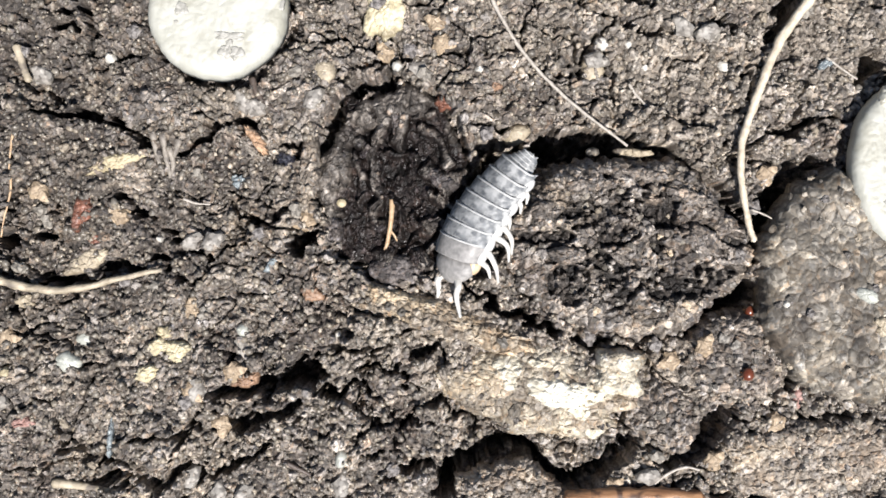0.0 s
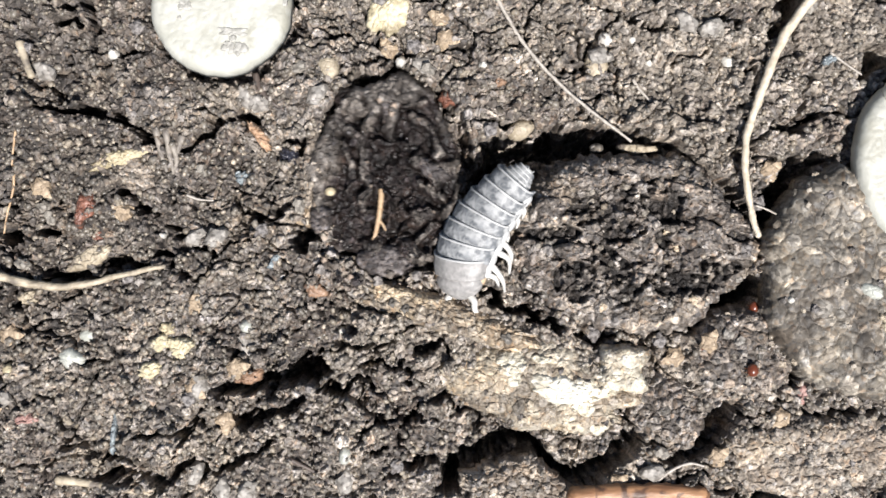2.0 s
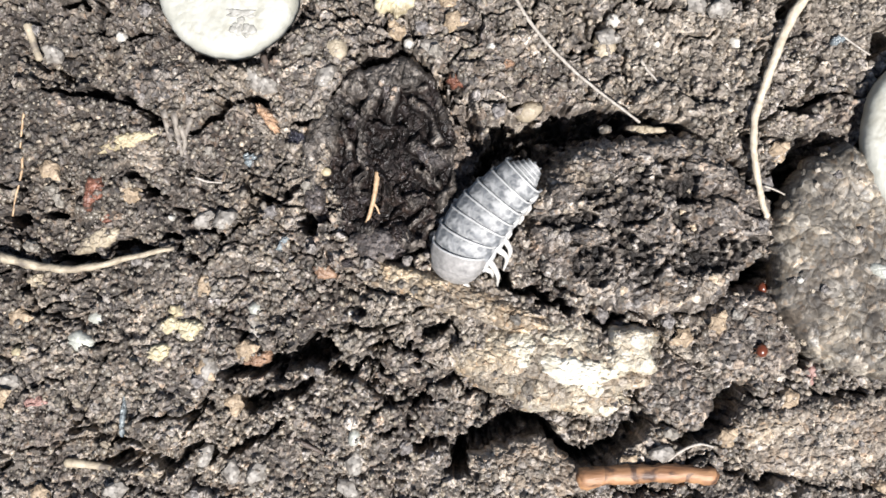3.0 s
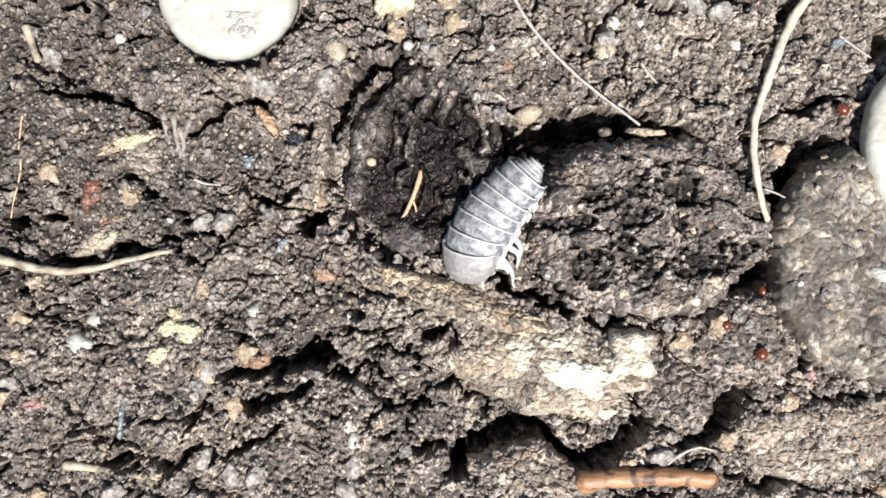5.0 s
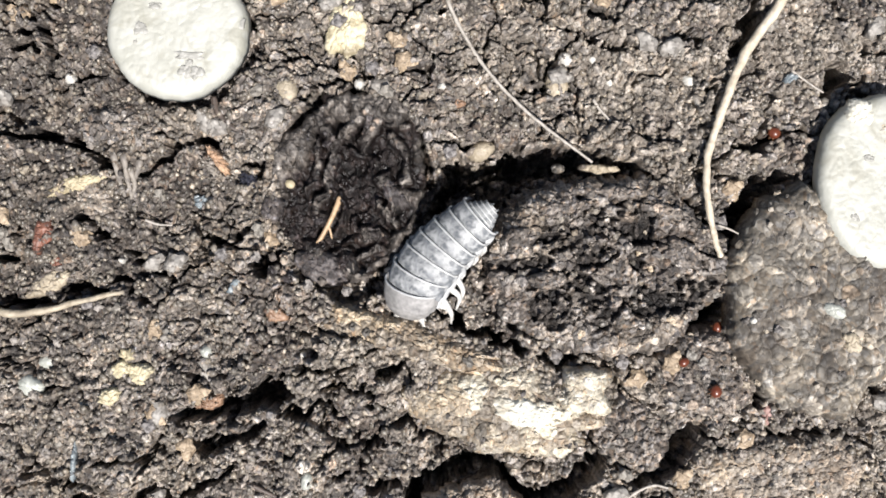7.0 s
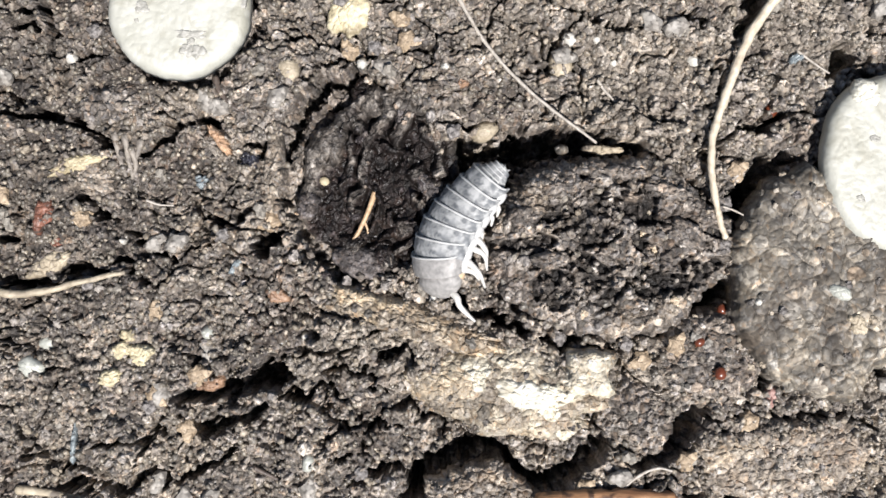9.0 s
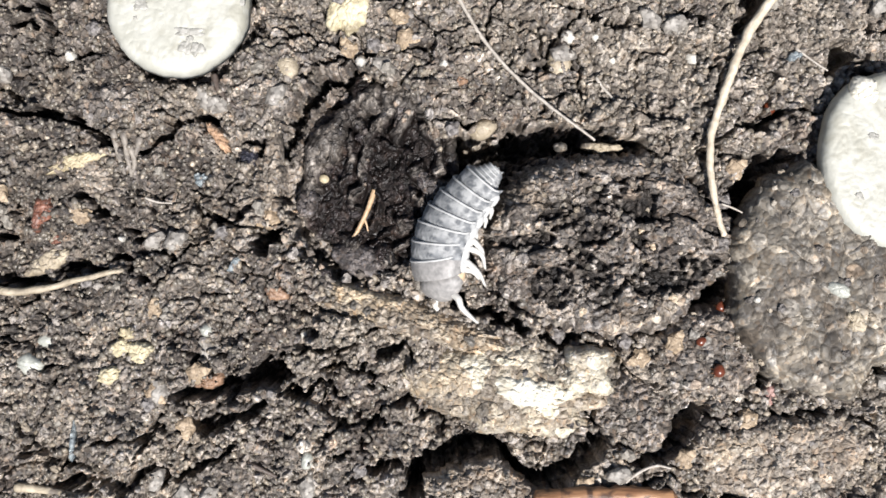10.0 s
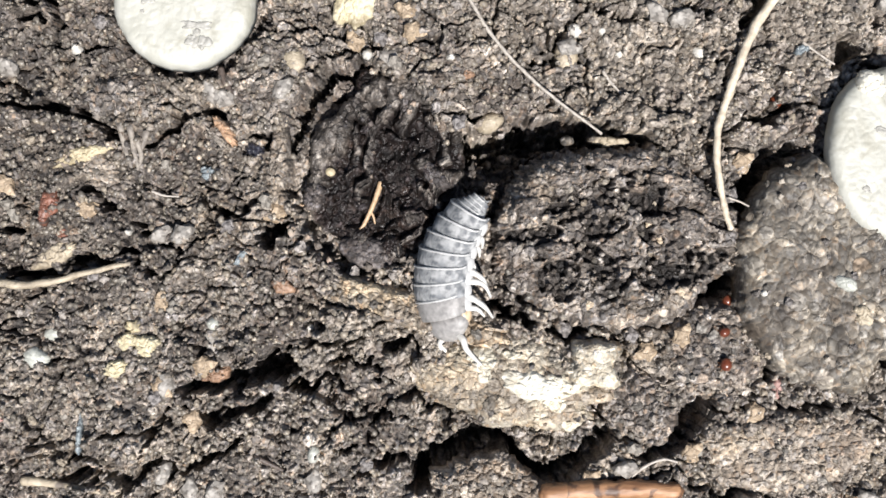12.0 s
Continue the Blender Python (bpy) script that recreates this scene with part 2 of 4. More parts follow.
def soil_material(name, dark, mid, light, rough=0.68, bump=1.0, grain=15, stain=None, shine=0.34, darken=False):
    """Crumbly soil: grains of different tone and tint, brown stains, a moist gloss. stain: tones of patches that the
    mesh marks.
    """
    m, nodes, links, p = material(name)
    coord = nodes.new("ShaderNodeTexCoord").outputs["Object"]
    warp = noise_node(nodes, links, coord, 25, 3)
    vec = nodes.new("ShaderNodeVectorMath")
    vec.operation = "MULTIPLY_ADD"
    links.new(warp.outputs["Color"], vec.inputs[0])
    vec.inputs[1].default_value = (22 * G,) * 3
    links.new(coord, vec.inputs[2])
    tones, sep = [], []
    for size in (grain, grain * 0.42):
        v = nodes.new("ShaderNodeTexVoronoi")
        v.inputs["Scale"].default_value = 1 / (size * G)
        links.new(vec.outputs[0], v.inputs["Vector"])
        s = nodes.new("ShaderNodeSeparateColor")
        links.new(v.outputs["Color"], s.inputs[0])
        tones.append(v)
        sep.append(s)
    wide = noise_node(nodes, links, coord, 150, 5, 0.5)
    middle = noise_node(nodes, links, coord, 42, 5, 0.6)
    fine = noise_node(nodes, links, coord, 8, 6)
    value = nodes.new("ShaderNodeMath")
    value.operation = "MULTIPLY_ADD"
    grains = nodes.new("ShaderNodeAttribute")
    grains.attribute_name = "grain"
    links.new(grains.outputs["Fac"], value.inputs[0])
    value.inputs[1].default_value = 0.62
    half = nodes.new("ShaderNodeMath")
    half.operation = "MULTIPLY"
    links.new(sep[1].outputs[0], half.inputs[0])
    half.inputs[1].default_value = 0.38
    links.new(half.outputs[0], value.inputs[2])

    def tone(stops):
        d, c, l = stops
        r = ramp_node(nodes, ((0.08, d), (0.5, c), (0.86, l), (0.97, tuple(min(0.7, k * 1.7) for k in l))))
        links.new(value.outputs[0], r.inputs[0])
        return r.outputs[0]

    colour = tone((dark, mid, light))
    tint = ramp_node(nodes, ((0.0, (0.95, 0.98, 1.06)), (0.5, (1, 1, 1)), (0.85, (1.05, 0.99, 0.93)), (1.0, (1.16, 0.98, 0.84))))
    own = nodes.new("ShaderNodeMath")
    own.operation = "MULTIPLY"
    links.new(grains.outputs["Fac"], own.inputs[0])
    own.inputs[1].default_value = 23.7
    turn = nodes.new("ShaderNodeMath")
    turn.operation = "FRACT"
    links.new(own.outputs[0], turn.inputs[0])
    links.new(turn.outputs[0], tint.inputs[0])
    colour = mix_node(nodes, links, 1.0, colour, tint.outputs[0], "MULTIPLY")
    blotch = ramp_node(nodes, ((0.34, (0.62, 0.58, 0.56)), (0.5, (1, 1, 1)), (0.68, (1.25, 1.2, 1.1))))
    links.new(wide.outputs[0], blotch.inputs[0])
    colour = mix_node(nodes, links, 1.0, colour, blotch.outputs[0], "MULTIPLY")
    if stain:
        a = nodes.new("ShaderNodeAttribute")
        a.attribute_name = "stain"
        colour = mix_node(nodes, links, a.outputs["Fac"], colour, tone(stain))
    if darken:
        w = nodes.new("ShaderNodeAttribute")
        w.attribute_name = "darken"
        colour = mix_node(nodes, links, w.outputs["Fac"], colour, mix_node(nodes, links, 1.0, colour, (0.42, 0.405, 0.40), "MULTIPLY"))
    patch = ramp_node(nodes, ((0.33, (0.6, 0.57, 0.54)), (0.5, (1, 1, 1)), (0.66, (1.28, 1.24, 1.18))))
    links.new(middle.outputs[0], patch.inputs[0])
    colour = mix_node(nodes, links, 0.8, colour, patch.outputs[0], "MULTIPLY")
    grit = ramp_node(nodes, ((0.3, (0.55, 0.54, 0.53)), (0.5, (1, 1, 1)), (0.7, (1.4, 1.38, 1.34))))
    links.new(fine.outputs[0], grit.inputs[0])
    colour = mix_node(nodes, links, 0.4, colour, grit.outputs[0], "MULTIPLY")
    links.new(colour, p.inputs["Base Color"])
    gloss = nodes.new("ShaderNodeMapRange")
    gloss.inputs["To Min"].default_value, gloss.inputs["To Max"].default_value = rough - 0.2, rough + 0.2
    links.new(sep[0].outputs[2], gloss.inputs["Value"])
    links.new(gloss.outputs[0], p.inputs["Roughness"])
    p.inputs["Specular IOR Level"].default_value = shine
    b1 = nodes.new("ShaderNodeBump")
    b1.inputs["Strength"].default_value, b1.inputs["Distance"].default_value = 0.45 * bump, 3.0 * G
    links.new(fine.outputs[0], b1.inputs["Height"])
    b2 = nodes.new("ShaderNodeBump")
    b2.invert = True
    b2.inputs["Strength"].default_value, b2.inputs["Distance"].default_value = 0.8 * bump, 3.0 * G
    links.new(tones[1].outputs["Distance"], b2.inputs["Height"])
    links.new(b1.outputs[0], b2.inputs["Normal"])
    links.new(b2.outputs[0], p.inputs["Normal"])
    return m


def plain_material(name, low, high, rough=0.5, size=20, bump=0.4, second=None, stretch=(1, 1, 1), island=False, spread_by=0.18):
    """A grained surface between two tones, with optional stains in a third."""
    m, nodes, links, p = material(name)
    coord = nodes.new("ShaderNodeTexCoord").outputs["Object"]
    mapping = nodes.new("ShaderNodeMapping")
    mapping.inputs["Scale"].default_value = stretch
    links.new(coord, mapping.inputs["Vector"])
    n1 = noise_node(nodes, links, mapping.outputs[0], size, 6, 0.4)
    n2 = noise_node(nodes, links, mapping.outputs[0], size * 0.22, 4)
    r = ramp_node(nodes, ((0.5 - spread_by, low), (0.5 + spread_by, high)))
    links.new(n1.outputs[0], r.inputs[0])
    colour = r.outputs[0]
    if second:
        n3 = noise_node(nodes, links, coord, size * 2.3, 5, 1.0)
        s = ramp_node(nodes, ((0.52, (0, 0, 0)), (0.64, (1, 1, 1))))
        links.new(n3.outputs[0], s.inputs[0])
        colour = mix_node(nodes, links, s.outputs[0], colour, second)
    if island:
        g = nodes.new("ShaderNodeNewGeometry")
        r3 = ramp_node(nodes, ((0.0, (0.5, 0.49, 0.48)), (0.7, (0.8, 0.78, 0.74)), (0.95, (1.15, 1.08, 0.96)), (1.0, (1.9, 1.8, 1.65))))
        links.new(g.outputs["Random Per Island"], r3.inputs[0])
        colour = mix_node(nodes, links, 1.0, colour, r3.outputs[0], "MULTIPLY")
    links.new(colour, p.inputs["Base Color"])
    p.inputs["Roughness"].default_value = rough
    b = nodes.new("ShaderNodeBump")
    b.inputs["Strength"].default_value, b.inputs["Distance"].default_value = bump, size * 0.12 * G
    links.new(n2.outputs[0], b.inputs["Height"])
    links.new(b.outputs[0], p.inputs["Normal"])
    return m


SOIL = ((0.023, 0.0205, 0.0182), (0.122, 0.109, 0.097), (0.36, 0.328, 0.292))
PALE = ((0.075, 0.065, 0.054), (0.215, 0.188, 0.156), (0.42, 0.377, 0.32))
HUMUS_WET = ((0.003, 0.0022, 0.0021), (0.0095, 0.0068, 0.0062), (0.034, 0.027, 0.026))
# black of the clod's humus patches and of the shade in its cracks
HUMUS_AND_SHADE = ((0.003, 0.0025, 0.0023), (0.010, 0.0084, 0.0078), (0.06, 0.053, 0.049))
LIME = ((0.24, 0.215, 0.165), (0.45, 0.42, 0.34), (0.60, 0.57, 0.49))
TAN = ((0.11, 0.09, 0.066), (0.27, 0.228, 0.17), (0.47, 0.41, 0.32))
M_SOIL = soil_material("soil", *SOIL, stain=PALE, darken=True)
M_CLOD = soil_material("clod_soil", *SOIL, stain=HUMUS_AND_SHADE, shine=0.3)
M_CLOD_PALE = soil_material("pale_clod_soil", (0.037, 0.033, 0.028), (0.104, 0.094, 0.079), (0.275, 0.253, 0.216), rough=0.7, bump=0.35, grain=20)
M_CLOD_LIGHT = soil_material("light_clod_soil", *PALE, rough=0.68)
M_HUMUS = soil_material("dark_humus", *HUMUS_WET, rough=0.5, stain=SOIL, shine=0.3)
M_HUMUS_GREY = soil_material("grey_humus", (0.018, 0.016, 0.0155), (0.06, 0.053, 0.051), (0.18, 0.163, 0.157), rough=0.6)
M_BARK = soil_material("tan_bark", *TAN, rough=0.6, stain=SOIL)
M_CRUST = soil_material("lime_crust", (0.09, 0.076, 0.059), (0.225, 0.195, 0.152), (0.40, 0.355, 0.285), rough=0.6, stain=LIME)
M_LIME = soil_material("lime_block", *LIME, rough=0.65, stain=PALE)
M_CHALK = plain_material("chalk", (0.40, 0.38, 0.31), (0.58, 0.56, 0.49), 0.6, 24, 0.8, (0.30, 0.27, 0.21))
M_WHITE = plain_material("white_shell", (0.29, 0.287, 0.247), (0.37, 0.366, 0.325), 0.5, 30, 0.25, (0.26, 0.253, 0.21))
M_DENT = plain_material("grey_dent", (0.17, 0.165, 0.145), (0.34, 0.33, 0.30), 0.5, 12, 0.6)
M_ROOT = plain_material("pale_root", (0.31, 0.26, 0.19), (0.50, 0.44, 0.345), 0.5, 14, 0.8)
M_HAIR = plain_material("root_hair", (0.22, 0.195, 0.165), (0.38, 0.345, 0.30), 0.45, 9, 0.4)
M_STRAND = plain_material("tan_strand", (0.28, 0.18, 0.10), (0.42, 0.30, 0.185), 0.45, 9, 0.4)
M_TWIG = plain_material("orange_wood", (0.16, 0.075, 0.035), (0.36, 0.20, 0.10), 0.5, 12, 0.9, (0.07, 0.035, 0.02), stretch=(0.12, 1, 1))
M_GREYWOOD = plain_material("grey_wood", (0.10, 0.086, 0.073), (0.25, 0.22, 0.185), 0.6, 10, 0.8)
M_BROWN = plain_material("brown_wood", (0.035, 0.026, 0.021), (0.10, 0.077, 0.064), 0.5, 14, 0.6)
M_YELLOW = plain_material("yellow_flake", (0.25, 0.205, 0.125), (0.44, 0.385, 0.26), 0.5, 24, 0.7, (0.17, 0.135, 0.085))
M_CREAM = plain_material("cream_flake", (0.33, 0.28, 0.175), (0.52, 0.47, 0.335), 0.5, 24, 0.7, (0.2, 0.165, 0.105))
M_TAN = plain_material("tan_flake", (0.20, 0.165, 0.115), (0.38, 0.325, 0.24), 0.55, 20, 0.7, (0.12, 0.10, 0.08))
M_RED = plain_material("red_flake", (0.08, 0.032, 0.021), (0.19, 0.082, 0.053), 0.45, 12, 0.6, (0.05, 0.04, 0.034))
M_RUST = plain_material("rust_flake", (0.13, 0.075, 0.045), (0.27, 0.17, 0.11), 0.5, 12, 0.6, (0.08, 0.06, 0.05))
M_SPLINT = plain_material("orange_splinter", (0.22, 0.13, 0.075), (0.42, 0.28, 0.18), 0.5, 12, 0.6, (0.14, 0.10, 0.07))
M_PINK = plain_material("pink_flake", (0.18, 0.095, 0.08), (0.30, 0.185, 0.16), 0.5, 14, 0.6, (0.12, 0.10, 0.09))
M_BLACK = plain_material("black_char", (0.008, 0.008, 0.012), (0.03, 0.03, 0.04), 0.25, 10, 0.5)
M_BLUE = plain_material("blue_grey_mineral", (0.07, 0.085, 0.095), (0.24, 0.27, 0.28), 0.25, 10, 0.8, (0.05, 0.05, 0.05))
M_QUARTZ = plain_material("quartz", (0.32, 0.305, 0.27), (0.56, 0.54, 0.49), 0.25, 12, 0.3)
M_GREEN = plain_material("grey_green_stone", (0.24, 0.245, 0.215), (0.38, 0.385, 0.345), 0.4, 14, 0.3)
M_GRAIN = plain_material("grains", (0.095, 0.085, 0.073), (0.255, 0.23, 0.198), 0.36, 8, 0.6, island=True)
M_MITE = plain_material("mite_red", (0.07, 0.016, 0.007), (0.12, 0.032, 0.013), 0.3, 12, 0.05)
M_MITE_LEG = plain_material("mite_leg", (0.12, 0.05, 0.02), (0.20, 0.09, 0.04), 0.3, 6, 0.1)
M_PLATE = plain_material("louse_plate", (0.085, 0.091, 0.098), (0.31, 0.312, 0.308), 0.6, 13, 0.35, (0.17, 0.178, 0.187), spread_by=0.12)
M_EDGE = plain_material("louse_edge", (0.33, 0.33, 0.322), (0.43, 0.43, 0.42), 0.35, 14, 0.1)
M_BELLY = plain_material("louse_belly", (0.36, 0.35, 0.322), (0.50, 0.487, 0.455), 0.4, 14, 0.2)
M_HEAD = plain_material("louse_head", (0.14, 0.136, 0.131), (0.28, 0.268, 0.256), 0.5, 11, 0.4)
M_ORANGE = plain_material("louse_cheek", (0.34, 0.23, 0.13), (0.50, 0.39, 0.27), 0.4, 14, 0.15)
M_EYE = plain_material("louse_eye", (0.20, 0.185, 0.17), (0.30, 0.28, 0.26), 0.2, 6, 0.05)


# ---- builders ----
def mesh_of(name, verts, faces, mat, smooth_shade=True):
    me = bpy.data.meshes.new(name)
    verts = np.asarray(verts, np.float32)
    sets = [faces] if isinstance(faces, np.ndarray) else faces
    if isinstance(sets[0], np.ndarray):
        corners = np.concatenate([f.ravel() for f in sets]).astype(np.int32)
        counts = np.concatenate([np.full(len(f), f.shape[1]) for f in sets]).astype(np.int32)
        me.vertices.add(len(verts))
        me.vertices.foreach_set("co", verts.ravel())
        me.loops.add(len(corners))
        me.loops.foreach_set("vertex_index", corners)
        me.polygons.add(len(counts))
        me.polygons.foreach_set("loop_start", (np.cumsum(counts) - counts).astype(np.int32))
        me.polygons.foreach_set("loop_total", counts)
        me.update(calc_edges=True)
        me.validate()
    else:
        me.from_pydata([tuple(map(float, p)) for p in verts], [], faces)
        me.update()
    me.polygons.foreach_set("use_smooth", np.full(len(me.polygons), smooth_shade, bool))
    me.materials.append(mat)
    return me


def part(name, me, parent, label=""):
    ob = new(name, me)
    ob.parent = parent
    return tagged(ob, label)


def grid_faces(rows, cols, start=0):
    i = np.arange(rows - 1)[:, None] * cols + np.arange(cols - 1)[None, :] + start
    return np.stack([i, i + 1, i + cols + 1, i + cols], -1).reshape(-1, 4)


def lump_mesh(name, a, b, top, bottom, mat, seed=0, n=60, rough=1.0, edge=0.25, power=6.0, grain=1.0, squash=0.0, stain=None, outline=None):
    """A clod, stone or flake: an uneven outline of half sizes a and b, a crumbled top, steep sides, a closed base."""
    s = np.linspace(-1, 1, n)
    x, y = np.meshgrid(s, s)
    r = np.maximum(np.abs(x), np.abs(y))
    d = np.maximum(np.hypot(x, y), 1e-9)
    px, py = x / d * r, y / d * r                        # square to disc
    ang = np.arctan2(py, px)
    k = 1 + edge * (fbm(np.cos(ang) * 50 + 400, np.sin(ang) * 50 + 400, 40, 5, seed) * 1.6)
    if squash:
        k = k * (1 - squash * np.clip(np.cos(4 * ang), -1, 1) * 0.5)
    if outline:
        k = k * outline(ang)
    X, Y = px * k * a, py * k * b
    fall = 1 - r ** power
    Z = top * np.sqrt(np.clip(fall, 0, 1)) - (bottom) * (1 - np.sqrt(np.clip(fall, 0, 1)))
    relief, tone = crumbs(X * grain + seed * 91, Y * grain + seed * 37, rough / max(grain, 0.3) ** 0.5, seed + 3)
    relief = relief + fbm(X + seed * 50, Y, max(a, b) * 0.6, 3, seed) * top * 0.8 * min(rough, 1)
    mark = None
    if stain is not None:
        mark, sink = stain(X, Y)
        relief = relief + sink
    Z = Z + relief * np.clip(1 - r ** 10, 0, 1)
    jag = fbm(X * 3 + seed * 13, Y * 3, 30, 3, seed + 9) * min(a, b) * 0.12 * rough
    jag = jag * r ** 8
    X, Y = X + jag * px, Y + jag * py
    verts = np.stack([X * G, -Y * G, Z * G], -1).reshape(-1, 3)
    faces = grid_faces(n, n)[:, ::-1]
    ring = np.concatenate([np.arange(n), np.arange(1, n) * n + n - 1, (n - 1) * n + np.arange(n - 2, -1, -1), np.arange(n - 2, 0, -1) * n])
    base = len(verts)
    verts = np.vstack([verts, [[0, 0, -bottom * 1.05 * G]]])
    fan = np.stack([ring, np.roll(ring, -1), np.full(len(ring), base)], -1)
    faces = [faces, fan]
    me = mesh_of(name, verts, faces, mat)
    me.attributes.new("grain", "FLOAT", "POINT").data.foreach_set("value", np.append(tone.ravel(), 0.4).astype(np.float32))
    if mark is not None:
        marks = me.attributes.new("stain", "FLOAT", "POINT")
        marks.data.foreach_set("value", np.append(mark.ravel(), 0.0).astype(np.float32))
    return me


def put(ob, u, v, h=0.0, turn=0.0, tip=0.0, lean=0.0):
    """Stand a thing at a place of the plan; turn in degrees clockwise seen from above."""
    ob.matrix_basis = Matrix.Translation(at(u, v, h)) @ pose(0, 0, 0, tip, lean, -turn)
    return ob


def lump(name, label, category, u, v, a, b, top, mat, turn=0.0, bottom=30, h=None, group="", **more):
    ob = new(name, lump_mesh(name, a, b, top, bottom, mat, **more))
    level = float(np.median(soil_level(np.array([u, u + a * .5, u - a * .5]), np.array([v, v + b * .5, v - b * .5])))) if h is None else h
    put(ob, u, v, level, turn)
    return tagged(ob, label, category, group)


RESTS = []                                     # what small things may rest on


def rest(u, v, obs=None):
    """The height in plan units of the top surface at a place, over the ground and the large loose pieces."""
    best = float(soil_level(u, v))
    for ob in RESTS if obs is None else obs:
        reach = max(max(abs(c[0]), abs(c[1])) for c in ob.bound_box) * 1.42
        if (at(u, v) - ob.matrix_basis.translation).to_2d().length > reach:
            continue
        m = ob.matrix_basis.inverted()
        top = at(u, v, 400)
        hit, place, normal, k = ob.ray_cast(m @ top, m.to_3x3() @ Vector((0, 0, -1)))
        if hit:
            best = max(best, (ob.matrix_basis @ place).z / G)
    return best


def child_at(ob, u, v, h, turn=0.0):
    """The pose in ob's own space of a place in the plan."""
    return ob.matrix_basis.inverted() @ Matrix.Translation(at(u, v, h)) @ pose(0, 0, 0, 0, 0, -turn)


def spline(pts, steps):
    p = np.asarray(pts, float)
    p = np.vstack([2 * p[0] - p[1], p, 2 * p[-1] - p[-2]])
    out = []
    for k in range(1, len(p) - 2):
        for s in np.linspace(0, 1, steps, endpoint=False):
            a, b, c, d = p[k - 1:k + 3]
            out.append(0.5 * (2 * b + (c - a) * s + (2 * a - 5 * b + 4 * c - d) * s * s + (3 * b - a - 3 * c + d) * s ** 3))
    out.append(p[-2])
    return np.array(out)


def tube_mesh(name, path, radii, mat, sides=8, wobble=0.10, seed=0):
    """A tapered tube along a path of points in metres, closed at both ends."""
    path = np.asarray(path, float)
    n = len(path)
    t = np.gradient(path, axis=0)
    t /= np.maximum(np.linalg.norm(t, axis=1, keepdims=True), 1e-12)
    up = np.tile([0.0, 0.0, 1.0], (n, 1))
    up[np.abs(t[:, 2]) > 0.9] = [1.0, 0.0, 0.0]
    side = np.cross(t, up)
    side /= np.linalg.norm(side, axis=1, keepdims=True)
    up = np.cross(side, t)
    a = np.linspace(0, 2 * np.pi, sides, endpoint=False)
    r = np.asarray(radii, float)[:, None] * (1 + wobble * (RNG.rand(n, sides) - 0.5) * 2)
    rings = path[:, None] + r[..., None] * (np.cos(a)[None, :, None] * side[:, None] + np.sin(a)[None, :, None] * up[:, None])
    verts = np.vstack([rings.reshape(-1, 3), path[:1] - t[:1] * r[0, 0] * 0.6, path[-1:] + t[-1:] * r[-1, 0] * 0.6])
    faces = []
    for i in range(n - 1):
        for j in range(sides):
            k = (j + 1) % sides
            faces.append((i * sides + j, i * sides + k, (i + 1) * sides + k, (i + 1) * sides + j))
    for j in range(sides):
        k = (j + 1) % sides
        faces.append((k, j, n * sides))
        faces.append(((n - 1) * sides + j, (n - 1) * sides + k, n * sides + 1))
    return mesh_of(name, verts, faces, mat)


def strand(name, label, category, mat, pts, thick, thin, lift=2.0, steps=8, sides=8, follow=0.5, group=""):
    """A root, twig or fibre lying on the soil along a few points of the plan."""
    line = spline(pts, steps)
    z = soil_level(line[:, 0], line[:, 1])
    kernel = np.ones(9) / 9
    z = np.convolve(np.pad(np.maximum(z, -12), 4, mode="edge"), kernel, "valid") * follow + lift + thick * 0.5
    u0, v0 = pts[0]
    line = line + np.stack([fbm(line[:, 0], line[:, 1], 30, 3, 401), fbm(line[:, 0], line[:, 1], 30, 3, 411)], -1) * min(thick, 14) * 0.22
    path = np.stack([(line[:, 0] - u0) * G, (v0 - line[:, 1]) * G, z * G], -1)
    radii = np.linspace(thick, thin, len(line)) * 0.5 * G * (1 + 0.07 * np.sin(np.arange(len(line)) * 0.9) + 0.05 * np.sin(np.arange(len(line)) * 2.3))
    ob = new(name, tube_mesh(name, path, radii, mat, sides))
    ob.matrix_basis = Matrix.Translation(at(u0, v0))
    return tagged(ob, label, category, group)


# ---- the ground: one sheet, fine where it is seen close, coarse far out ----
def axis(lo, hi, step, far):
    inner = np.arange(lo, hi, step)
    out, d = [], step
    x = 0.0
    while x < far:
        d *= 1.22
        x += d
        out.append(x)
    out = np.array(out)
    return np.concatenate([(lo - out)[::-1], inner, inner[-1] + out])


us, vs = axis(-70, 1700, 1.7, 2.0e6), axis(-120, 990, 1.7, 2.0e6)
UU, VV = np.meshgrid(us, vs)
ZZ, TONE = ground_height(UU, VV)
BEYOND = np.maximum(np.maximum(-70 - UU, UU - 1700), np.maximum(-120 - VV, VV - 990))
TONE = TONE + (0.45 - TONE) * smooth(0, 400, BEYOND)


def soil_level(u, v):
    """Height of the finished ground at places of the plan."""
    i = np.clip(np.searchsorted(us, u) - 1, 0, len(us) - 2)
    j = np.clip(np.searchsorted(vs, v) - 1, 0, len(vs) - 2)
    f, g = (u - us[i]) / (us[i + 1] - us[i]), (v - vs[j]) / (vs[j + 1] - vs[j])
    return (ZZ[j, i] * (1 - f) + ZZ[j, i + 1] * f) * (1 - g) + (ZZ[j + 1, i] * (1 - f) + ZZ[j + 1, i + 1] * f) * g


